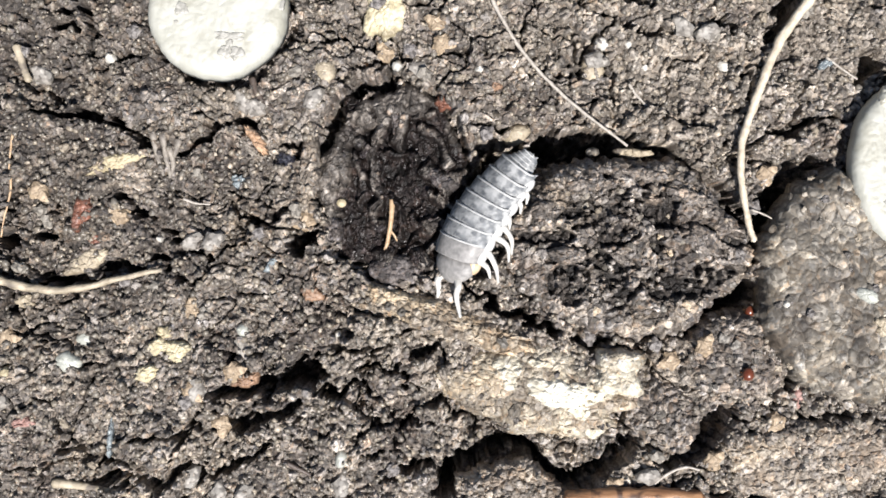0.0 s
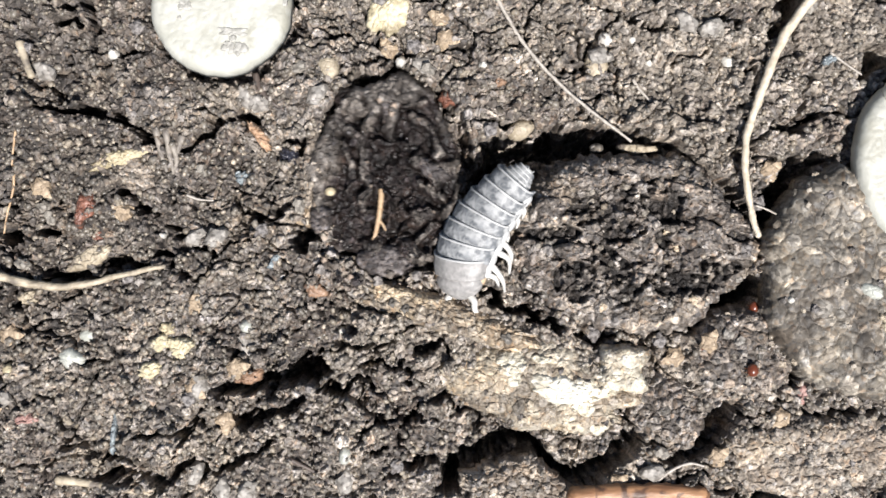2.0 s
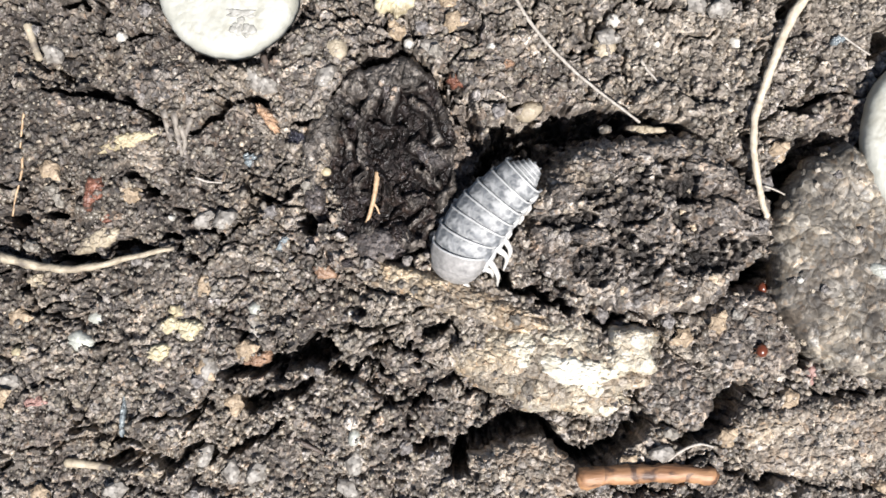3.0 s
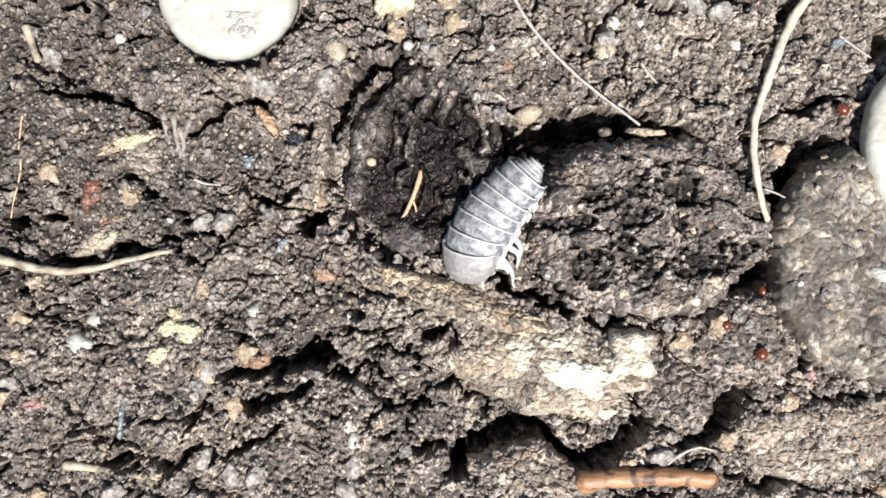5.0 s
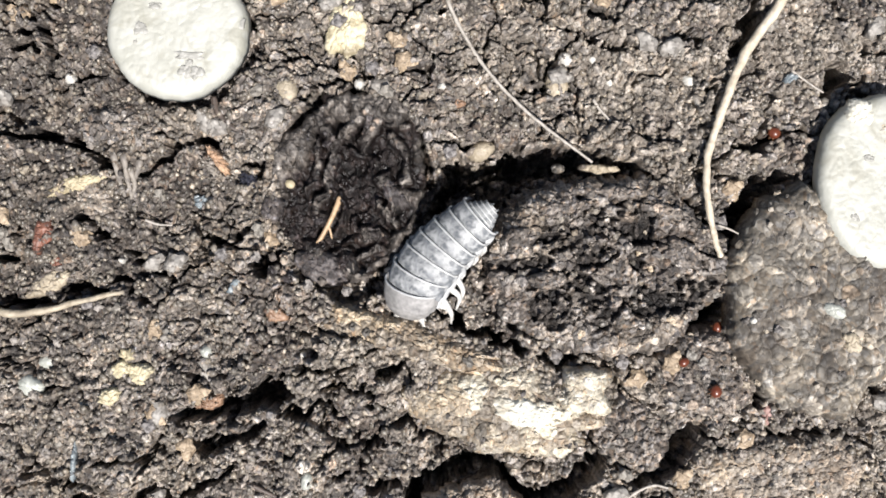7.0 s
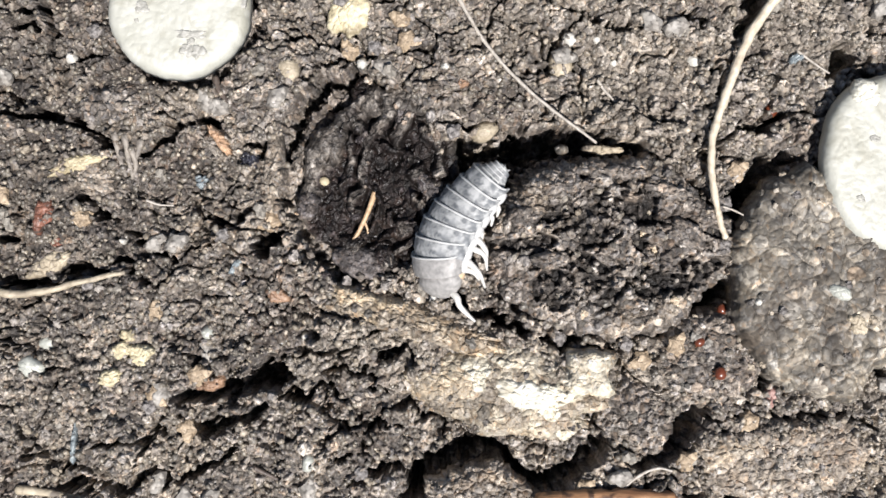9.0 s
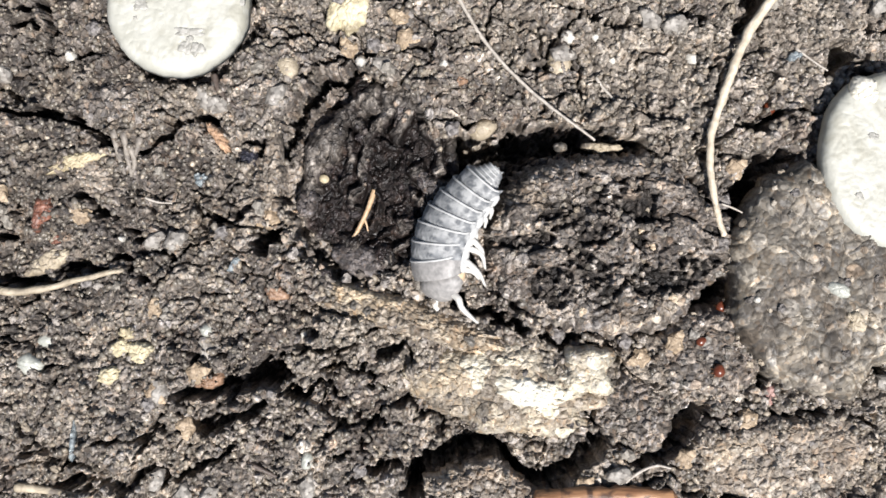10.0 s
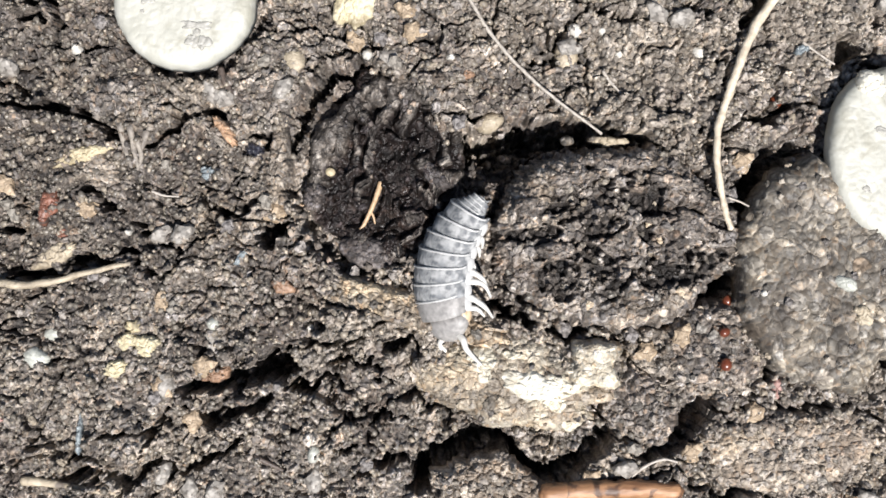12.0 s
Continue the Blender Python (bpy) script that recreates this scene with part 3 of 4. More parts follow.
ground_me = mesh_of("ground", np.stack([(UU - 784) * G, (441 - VV) * G, ZZ * G], -1).reshape(-1, 3), grid_faces(len(vs), len(us))[:, ::-1], M_SOIL)
pale = np.zeros(UU.shape)
for u, v, a, b in ((1260, 225, 100, 75), (905, 240, 60, 34), (1215, 268, 70, 50), (1450, 830, 190, 90), (690, 20, 70, 70), (900, 625, 190, 40), (690, 600, 170, 85), (190, 300, 90, 36), (1200, 110, 210, 130), (1460, 70, 160, 130), (1640, 700, 90, 130), (930, 70, 120, 70), (390, 170, 50, 40), (1190, 700, 90, 60)):
    d = np.hypot((UU - u) / a, (VV - v) / b) + fbm(UU, VV, 40, 4, 91) * 1.1
    pale = np.maximum(pale, 0.52 * (1 - smooth(0.35, 1.1, d)))
# the soil's colour is darker over a broad area at the left
darken = 0.9 * (1 - smooth(0.3, 1.05, np.hypot((UU + 20) / 680, (VV - 250) / 560) + fbm(UU, VV, 120, 4, 95) * 0.5))
ground_me.attributes.new("grain", "FLOAT", "POINT").data.foreach_set("value", TONE.ravel().astype(np.float32))
ground_me.attributes.new("darken", "FLOAT", "POINT").data.foreach_set("value", darken.ravel().astype(np.float32))
ground_me.attributes.new("stain", "FLOAT", "POINT").data.foreach_set("value", pale.ravel().astype(np.float32))
ground = tagged(new("ground", ground_me), "crumbly grey-brown moist soil with dark cracks", "ground", kind="structure")

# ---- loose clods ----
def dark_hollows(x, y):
    """Sinks the oval clod's humus patches and cracks; marks them black, crack shade included."""
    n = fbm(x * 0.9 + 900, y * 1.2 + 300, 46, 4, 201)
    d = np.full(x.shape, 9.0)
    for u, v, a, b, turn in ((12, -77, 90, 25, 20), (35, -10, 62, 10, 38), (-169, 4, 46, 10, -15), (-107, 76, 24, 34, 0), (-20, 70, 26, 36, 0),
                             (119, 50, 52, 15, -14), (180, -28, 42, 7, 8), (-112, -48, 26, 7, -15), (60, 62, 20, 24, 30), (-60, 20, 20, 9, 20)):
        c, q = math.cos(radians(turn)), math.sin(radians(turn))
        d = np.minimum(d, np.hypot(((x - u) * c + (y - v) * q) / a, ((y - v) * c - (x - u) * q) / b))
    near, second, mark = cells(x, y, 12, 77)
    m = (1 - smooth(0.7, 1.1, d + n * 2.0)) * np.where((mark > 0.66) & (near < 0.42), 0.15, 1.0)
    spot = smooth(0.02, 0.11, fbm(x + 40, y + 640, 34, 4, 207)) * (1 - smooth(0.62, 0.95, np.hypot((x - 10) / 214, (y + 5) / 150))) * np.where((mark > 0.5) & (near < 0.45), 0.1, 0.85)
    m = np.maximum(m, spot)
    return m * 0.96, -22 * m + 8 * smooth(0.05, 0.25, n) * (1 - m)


FOLDS = (                                      # half width, height, points: the rounded folds of the humus piece
    (30, 30, (-73, -160), (-70, -154)), (15, 30, (-30, -184), (-33, -140), (-28, -105)), (18, 28, (8, -172), (4, -140), (8, -108)),
    (15, 26, (-104, -125), (-66, -98), (-36, -62)), (13, 26, (45, -128), (80, -100), (104, -58)), (10, 22, (30, -146), (64, -154)),
    (22, 26, (62, -48), (102, -24)), (14, 24, (62, -8), (106, 10)), (12, 26, (-33, -98), (-36, -30), (-28, 58)), (10, 20, (-80, -74), (-58, -34), (-60, 14)),
    (9, 18, (-12, -80), (22, -88), (40, -70)), (16, 24, (50, 62), (84, 40)), (13, 22, (72, 92), (94, 62)), (34, 26, (-4, 124), (6, 128)), (26, 24, (40, 108), (52, 112)),
    (22, 22, (-34, 138), (-22, 146)), (20, 20, (52, 142), (62, 140)), (8, 15, (-5, 0), (12, 20), (8, 60)), (7, 13, (28, 78), (44, 52), (40, 24)))


def humus_folds(x, y):
    """Marks the soil-covered rim and shapes the humus piece into rounded folds with dark grooves between."""
    rim = smooth(0.80, 1.02, np.hypot((x - 14) / 132, y / 190) + fbm(x, y, 40, 3, 217) * 0.4)
    wx, wy = x + fbm(x, y, 34, 3, 213) * 20, y + fbm(x, y, 34, 3, 215) * 20
    rise = np.zeros(x.shape)
    for half, tall, *pts in FOLDS:
        d, along = line_distance(wx, wy, pts)
        rise = np.maximum(rise, tall * np.sqrt(np.clip(1 - (d / half) ** 2, 0, 1)))
    rise = np.maximum(rise, 26 * rim)
    ripple = np.abs(fbm(wx * 1.6 + 70, wy * 0.8 + wx * 0.4, 26, 3, 211)) * 26
    crest = smooth(12, 24, rise - ripple * 0.7)
    side = smooth(-30, -80, x) * smooth(-60, 40, y)
    return np.clip(np.maximum(rim * (0.5 + 0.4 * side), crest * (0.12 + 0.75 * value_noise(x, y, 20, 223))), 0, 1), rise * 1.1 - ripple * 0.8 - 24


def lime_patches(x, y):
    """Marks the white chalky patches of the crust."""
    n = fbm(x + 77, y + 31, 44, 4, 231)
    d = np.full(x.shape, 9.0)
    for u, v, a, b in ((-78, -48, 28, 16), (18, -16, 54, 20), (108, -60, 46, 26), (96, 50, 26, 10), (-20, -62, 24, 9), (60, 14, 26, 10)):
        d = np.minimum(d, np.hypot((x - u) / a, (y - v) / b))
    m = 1 - smooth(0.75, 1.05, d + n * 1.8)
    return np.maximum(m, 0.35 * smooth(0.1, 0.2, n)), 5 * m


def soil_film(x, y):
    m = smooth(0.0, 0.16, fbm(x * 0.5 + 9, y + 5, 45, 4, 241))
    return m * 0.5, 3 * m + 3 * np.abs(fbm(x * 0.25, y * 1.5, 22, 3, 243))


def big_clod(label, u, v, a, b, top, mat, **more):
    ob = lump("soil_clod", label, "soil clod", u, v, a, b, top, mat, **more)
    RESTS.append(ob)
    return ob


clod = big_clod("oval grey-brown soil clod with dark humus patches and darkened cracks, loose in its hollow", 1115, 437, 227, 162, 34, M_CLOD, turn=6, bottom=80, h=10, seed=4, n=270, edge=0.09, power=9, rough=0.85, stain=dark_hollows, outline=lambda a: 1 - 0.11 * np.exp(-((a + 0.75) / 0.42) ** 2) - 0.09 * np.exp(-((a - 0.55) / 0.28) ** 2))
humus = lump("humus_piece", "oval dark brown piece of wet humus in a hollow", "humus piece", 700, 350, 136, 172, 14, M_HUMUS, turn=2, bottom=40, h=-15, seed=8, n=270, edge=0.16, power=12, rough=0.45, stain=humus_folds, outline=lambda a: 1 - 0.09 * np.sin(a))
clod_big = big_clod("large pale grey-brown soil clod beside a white disc", 1506, 518, 150, 218, 46, M_CLOD_PALE, turn=-4, bottom=40, h=8, seed=5, n=230, edge=0.2, power=15, rough=0.42, grain=0.75)
clod_mites = big_clod("crumbly grey clod carrying small red mites", 1298, 640, 94, 90, 24, M_CLOD, turn=20, bottom=50, h=0, seed=6, n=140, edge=0.16, power=5, rough=0.8)
clod_gap = big_clod("small dark grey clod between two cracks", 1175, 735, 76, 62, 18, M_CLOD, turn=25, bottom=50, h=0, seed=7, n=120, edge=0.2, power=5, rough=0.9)
clod_edge = big_clod("pale clod at the edge of a deep crack", 905, 872, 98, 58, 20, M_CLOD_LIGHT, turn=12, bottom=24, h=-4, seed=9, n=150, edge=0.3, power=10, rough=1.0)
clod_low = big_clod("broad grey soil clod with pale grains", 1440, 815, 170, 76, 22, M_CLOD_LIGHT, turn=-3, bottom=50, h=0, seed=10, n=190, edge=0.18, power=6, rough=0.6)
big_clod("rounded grey soil clod above a crack", 262, 186, 66, 42, 15, M_CLOD, turn=-8, bottom=40, h=0, seed=14, n=110, edge=0.25, power=5, rough=0.7)
big_clod("pale grey ridge of soil along a dark hollow", 545, 296, 17, 92, 16, M_CLOD_LIGHT, turn=3, bottom=40, h=2, seed=15, n=100, edge=0.3, power=4, rough=0.8)
bark = lump("bark_strip", "tan crumbling strip of bark across the soil", "bark", 805, 572, 185, 38, 18, M_BARK, turn=17, bottom=40, h=10, seed=11, n=190, edge=0.3, power=3, rough=0.7, stain=soil_film)
crust = lump("lime_crust", "pale lime crust on the soil with white chalky patches", "crust", 962, 704, 182, 84, 20, M_CRUST, turn=8, bottom=40, h=10, seed=12, n=230, edge=0.32, power=4, rough=0.5, stain=lime_patches)
block = lump("lime_block", "pale yellowish lime block on the soil", "crust", 1092, 658, 50, 44, 16, M_LIME, turn=4, bottom=40, h=24, seed=13, n=90, edge=0.2, power=6, rough=0.35, squash=0.3)
RESTS += [bark, crust, block]
bpy.context.view_layer.update()

# lobes of the humus piece and crusts on the oval clod
for k, (u, v, a, b, turn, mat) in enumerate(((626, 190, 27, 25, 20, M_HUMUS), (704, 210, 14, 36, -4, M_HUMUS_GREY), (782, 318, 34, 17, 30, M_HUMUS_GREY), (590, 408, 20, 26, 0, M_HUMUS_GREY),
                                        (708, 478, 46, 26, 4, M_HUMUS_GREY), (745, 458, 24, 18, 30, M_HUMUS))):
    o = part("lobe", lump_mesh("lobe", a, b, 9, 14, mat, seed=300 + k, n=44, edge=0.3, power=3.0, rough=0.5, grain=1.2), humus)
    o.matrix_basis = child_at(humus, u, v, rest(u, v, [humus]) - 4, turn)
for k, (u, v, a, b, turn) in enumerate(((1000, 452, 34, 15, 10), (1085, 392, 30, 12, -8), (1185, 470, 30, 18, 40), (1062, 520, 30, 16, 5), (1235, 425, 36, 20, 30), (962, 385, 26, 24, 0),
                                         (1140, 312, 52, 12, 8), (1040, 330, 46, 14, -4), (1150, 545, 44, 18, -6), (1205, 345, 40, 12, 18), (940, 500, 30, 22, 30), (1095, 455, 26, 12, 30))):
    o = part("crust", lump_mesh("crust", a, b, 10, 12, M_CLOD, seed=340 + k, n=40, edge=0.35, power=3.5, rough=0.6, grain=1.3), clod)
    o.matrix_basis = child_at(clod, u, v, rest(u, v, [clod]) - 3, turn)

# ---- white discs ----
def white_disc(label, u, v, a, b, seed, h):
    return lump("white_disc", label, "white disc", u, v, a, b, 16, M_WHITE, bottom=22, h=h, seed=seed, n=110, edge=0.04, power=16, rough=0.08, group="white discs")


disc = white_disc("round white smooth disc with grey dents, lying on soil", 392, 24, 123, 123, 21, 32)
disc_far = white_disc("white smooth disc with a rough crusted top edge", 1607, 300, 120, 152, 22, 52)
RESTS.append(disc_far)
bpy.context.view_layer.update()
for du, dv, a, b, turn, sd in ((22, 44, 29, 8, 2, 1), (22, 56, 7, 8, 0, 8), (14, 70, 13, 12, 24, 2), (34, 72, 13, 14, -30, 6), (-60, -4, 15, 12, 10, 3), (-34, -42, 13, 7, 8, 4), (112, -8, 6, 10, 0, 5), (-70, 20, 5, 4, 0, 7)):
    d = part("dent", lump_mesh("dent", a, b, 1.6, 6, M_DENT, seed=30 + sd, n=26, edge=0.12 if sd == 1 else 0.4, rough=0.12, power=8, squash=0.5 if sd == 1 else 0.2), disc, "small grey dent")
    d.matrix_basis = child_at(disc, 392 + du, 28 + dv, rest(392 + du, 28 + dv, [disc]) + 0.4, turn)
for du, dv, a, b, turn, sd in ((-62, 60, 9, 6, 30, 11), (-40, -40, 12, 6, 10, 12)):
    d = part("dent", lump_mesh("dent", a, b, 1.6, 6, M_DENT, seed=30 + sd, n=26, edge=0.5, rough=0.12, power=6), disc_far, "small grey dent")
    d.matrix_basis = child_at(disc_far, 1610 + du, 302 + dv, rest(1610 + du, 302 + dv, [disc_far]) + 0.4, turn)
lump("crust_flake", "bright white crust at the rim of a white disc", "crust", 1560, 186, 24, 30, 6, M_CHALK, turn=20, bottom=14, h=rest(1568, 200) - 2, seed=23, n=50, edge=0.3, power=4, rough=0.3)
lump("crust_flake", "rough yellowish crust on a white disc", "crust", 1628, 218, 52, 44, 5, M_LIME, turn=12, bottom=20, h=rest(1628, 225) - 3, seed=24, n=60, edge=0.5, power=4, rough=0.4)

# ---- roots, fibres and twigs ----
strand("root", "pale curved plant root lying over the soil", "root", M_ROOT, ((1450, -40), (1425, 2), (1375, 75), (1342, 145), (1322, 205), (1306, 262), (1307, 328), (1316, 386), (1328, 427)), 19, 11, 18, follow=0.3)
strand("root", "tan root tapering across dark soil", "root", M_TAN, ((-90, 470), (-20, 490), (40, 505), (95, 514), (160, 508), (220, 492), (290, 478)), 20, 8, 8, follow=0.3)
strand("root_hair", "thin grey root hair on the soil", "root hair", M_HAIR, ((855, -40), (872, 8), (910, 75), (950, 125), (1000, 175), (1050, 216), (1108, 260)), 8, 5, 14, follow=0.4)
strand("twig", "orange-brown broken twig in a crack", "twig", M_TWIG, ((1000, 884), (1080, 878), (1160, 876), (1238, 880)), 36, 30, -4, follow=0.1, sides=14)
strand("twig", "thin dark brown twig half buried in soil", "twig", M_BROWN, ((500, 815), (560, 845), (600, 872), (640, 905)), 8, 6, 0)
strand("twig", "pale tan twig lying flat on soil", "twig", M_TAN, ((95, 855), (150, 862), (200, 868), (265, 878)), 17, 9, -5)
strand("straw", "short pale straw piece pressed in soil", "straw", M_TAN, ((28, 80), (36, 105), (50, 142)), 16, 13, -5)
strand("root_hair", "fine tan root hair on soil", "root hair", M_STRAND, ((24, 300), (22, 340), (12, 380), (4, 420)), 5, 3, 6)
strand("root_hair", "fine tan root hair on soil", "root hair", M_STRAND, ((28, 235), (22, 270), (18, 300)), 5, 3, 5)
strand("root_hair", "fine pale root hair above a crack", "root hair", M_HAIR, ((1460, 103), (1485, 122), (1515, 142)), 5, 3, 6)
strand("root_hair", "short pale fibre on soil", "root hair", M_HAIR, ((1328, 372), (1350, 380), (1364, 387)), 4, 3, 12)
strand("root_hair", "short pale fibre on soil", "root hair", M_HAIR, ((325, 352), (345, 360), (372, 362)), 5, 3, 5)
strand("root_hair", "pale fibre beside a crack", "root hair", M_HAIR, ((1148, 860), (1175, 840), (1210, 826), (1235, 830)), 7, 4, 8)
strand("root_hair", "short pale fibre on soil", "root hair", M_HAIR, ((1112, 150), (1128, 172), (1142, 188)), 6, 4, 6)
strand("root_hair", "curved dark fibre on soil", "root hair", M_BROWN, ((446, 138), (455, 165), (475, 188), (498, 204)), 13, 7, -3)
for k, pts in enumerate((((272, 236), (280, 275), (290, 312)), ((290, 240), (296, 280), (302, 312)), ((318, 248), (312, 268), (306, 292)), ((300, 262), (308, 290), (300, 316)))):
    strand("wood_splinter", "grey-tan splinter of rotten wood in soil", "splinter", M_GREYWOOD, pts, 13, 6, -3, group="splinters of rotten wood")

# ---- flakes, chips and single stones ----
FLAKES = (
    ("wood_flake", "cream yellow flake of rotten wood", "flake", 680, 18, 34, 50, 8, M_CREAM, 5),
    ("wood_flake", "pale yellow crumbling wood flake", "flake", 203, 288, 56, 15, 20, M_YELLOW, -19),
    ("wood_flake", "tan papery wood flake under a yellow strip", "flake", 226, 314, 36, 24, 9, M_CLOD_LIGHT, 10),
    ("wood_flake", "ragged yellow wood flake on soil", "flake", 316, 622, 28, 22, 20, M_CREAM, 20),
    ("wood_flake", "ragged yellow wood flake on soil", "flake", 286, 612, 20, 16, 18, M_CREAM, 0),
    ("wood_flake", "ragged yellow wood flake on soil", "flake", 298, 588, 18, 14, 16, M_YELLOW, 40),
    ("wood_flake", "ragged yellow wood flake on soil", "flake", 268, 658, 26, 14, 15, M_CREAM, -10),
    ("wood_flake", "tan wood flake on a clod", "flake", 1125, 270, 34, 10, 8, M_TAN, 2),
    ("wood_flake", "tan seed husk beside a root", "flake", 150, 466, 40, 18, 9, M_TAN, -22),
    ("wood_splinter", "orange-tan ragged wood splinter over a crack", "splinter", 456, 250, 34, 11, 12, M_SPLINT, 52),
    ("wood_splinter", "small grey-tan splinter beside a crack", "splinter", 440, 262, 26, 7, 9, M_GREYWOOD, 48),
    ("char_bit", "shiny black charcoal bit", "charcoal", 505, 285, 22, 14, 8, M_BLACK, 30),
    ("leaf_flake", "rust red leaf flake on soil", "flake", 145, 380, 19, 32, 10, M_RED, 15),
    ("leaf_flake", "rust red leaf flake on soil", "flake", 165, 425, 12, 10, 6, M_RED, 0),
    ("leaf_flake", "orange rust crumb on soil", "flake", 553, 520, 19, 17, 9, M_RUST, 0),
    ("leaf_flake", "pink-red leaf flake on soil", "flake", 45, 746, 24, 9, 6, M_PINK, -8),
    ("leaf_flake", "rust red flake on soil", "flake", 785, 182, 15, 22, 5, M_RED, 10),
    ("leaf_flake", "small rust-brown leaf flake on soil", "flake", 878, 153, 10, 8, 5, M_RUST, 0),
    ("leaf_flake", "small rust-brown leaf flake on soil", "flake", 435, 672, 26, 12, 6, M_RUST, -15),
    ("leaf_flake", "pink leaf flake beside a clod", "flake", 1412, 705, 16, 18, 6, M_PINK, 0),
    ("leaf_flake", "ragged tan flake on soil", "flake", 42, 535, 18, 14, 6, M_TAN, 0),
    ("leaf_flake", "tan wood flake on a clod", "flake", 1545, 575, 18, 16, 6, M_TAN, 0),
    ("chalk_flake", "white chalk flake on lime crust", "chalk", 985, 698, 50, 25, 11, M_CHALK, 14),
    ("pebble", "small white quartz pebble in soil", "pebble", 1065, 77, 13, 12, 9, M_QUARTZ, 0),
    ("pebble", "small white quartz pebble in soil", "pebble", 848, 126, 10, 7, 7, M_QUARTZ, 0),
    ("pebble", "small white quartz pebble in soil", "pebble", 1378, 537, 8, 8, 7, M_QUARTZ, 0),
    ("pebble", "small white quartz pebble in soil", "pebble", 1284, 116, 15, 12, 8, M_QUARTZ, 30),
    ("pebble", "small white quartz pebble in soil", "pebble", 278, 423, 7, 6, 8, M_QUARTZ, 0),
    ("pebble", "small white quartz pebble in soil", "pebble", 703, 118, 10, 10, 7, M_QUARTZ, 0),
    ("pebble", "pale round pebble in soil", "pebble", 576, 127, 19, 24, 9, M_TAN, 0),
    ("pebble", "smooth grey-green pebble on soil", "pebble", 606, 808, 11, 17, 9, M_GREEN, 10),
    ("pebble", "grey-green square pebble on soil", "pebble", 430, 585, 15, 13, 8, M_GREEN, 15),
    ("pebble", "flat pale grey stone in soil", "pebble", 122, 640, 26, 20, 10, M_GREEN, 10),
    ("pebble", "flat pale grey stone in soil", "pebble", 150, 600, 18, 14, 9, M_GREEN, -20),
    ("pebble", "small white quartz pebble in soil", "pebble", 598, 594, 9, 9, 8, M_QUARTZ, 0),
    ("pebble", "small white quartz pebble in soil", "pebble", 1112, 78, 9, 9, 7, M_QUARTZ, 0),
    ("pebble", "small white quartz pebble in soil", "pebble", 1143, 118, 9, 8, 7, M_QUARTZ, 0),
    ("pebble", "pale yellowish pebble in soil", "pebble", 1052, 118, 22, 28, 8, M_TAN, 10),
    ("pebble", "pale pebble lying on soil", "pebble", 15, 660, 12, 12, 8, M_YELLOW, 0),
    ("pebble", "small white quartz pebble in soil", "pebble", 190, 100, 12, 12, 8, M_QUARTZ, 0),
    ("pebble", "pale yellow-brown stone above a dark crack", "pebble", 914, 236, 26, 17, 12, M_TAN, -20),
    ("pebble", "small grey pebble in a dark crack", "pebble", 1052, 268, 12, 9, 8, M_CLOD_PALE, 0),
    ("pebble", "pale pebble lying on soil", "pebble", 1515, 520, 24, 14, 8, M_GREEN, 20),
    ("mineral_flake", "blue-grey glinting mineral flake", "mineral", 200, 770, 5, 34, 6, M_BLUE, 4),
    ("mineral_flake", "blue-grey glinting mineral flake", "mineral", 1460, 115, 14, 12, 8, M_BLUE, 0),
    ("mineral_flake", "blue-grey glinting mineral flake", "mineral", 480, 470, 8, 20, 6, M_BLUE, 40),
    ("mineral_flake", "blue-grey glinting mineral flake", "mineral", 420, 320, 14, 12, 6, M_BLUE, 40),
)
for k, (nm, label, cat, u, v, a, b, top, mat, turn) in enumerate(FLAKES):
    stone = nm == "pebble"
    level = sorted(rest(u + du * a * 0.5, v + dv * b * 0.5) for du, dv in ((0, 0), (1, 0), (-1, 0), (0, 1), (0, -1)))[3]
    lump(nm, label, cat, u, v, a, b, top if stone else top * 0.7, mat, turn, bottom=14, h=max(level, -14) - (2 if stone else 1), seed=40 + k, n=26 if max(a, b) < 20 else 54,
         edge=0.18 if stone else 0.42, power=3.0 if stone else 5.0, rough=0.14 if stone else 0.45, grain=1.6)

# ---- red mites ----
def mite(label, u, v, h, size):
    ob = new("mite")
    put(ob, u, v, h)
    tagged(ob, label, "mite", "red mites")
    bm = bmesh.new()
    bmesh.ops.create_uvsphere(bm, u_segments=20, v_segments=12, radius=1)
    for p in bm.verts:
        p.co = Vector((p.co.x * size * 0.92, p.co.y * size * (1.05 + 0.1 * p.co.y), p.co.z * size * 0.8)) * G
    me = bpy.data.meshes.new("body")
    bm.to_mesh(me)
    bm.free()
    me.materials.append(M_MITE)
    me.polygons.foreach_set("use_smooth", np.full(len(me.polygons), True, bool))
    b = part("body", me, ob)
    b.location = (0, 0, size * 0.75 * G)
    for side in (-1, 1):
        for k in range(4):
            a = radians(35 + k * 36)
            d = np.array([side * math.sin(a), math.cos(a), 0])
            path = np.array([d * size * 0.7 + [0, 0, size * 0.4], d * size * 1.0 + [0, 0, size * 0.45], d * size * 1.25 + [0, 0, 0.0]]) * G
            part("leg", tube_mesh("leg", path, np.array([0.09, 0.08, 0.04]) * size * G, M_MITE_LEG, 6), ob, "thin orange leg")
    return ob


mite("glossy round red mite sitting on a soil clod", 1315, 660, rest(1315, 660) - 1, 11)
walker = mite("glossy dark red mite crawling over a soil clod", 1227, 635, rest(1227, 635), 9)
mite("red mite at the edge of a dark crack", 1327, 552, rest(1327, 556) - 6, 9.5)

hider = mite("orange-red mite crawling out of a crack beside a white disc", 1510, 262, -10, 11)

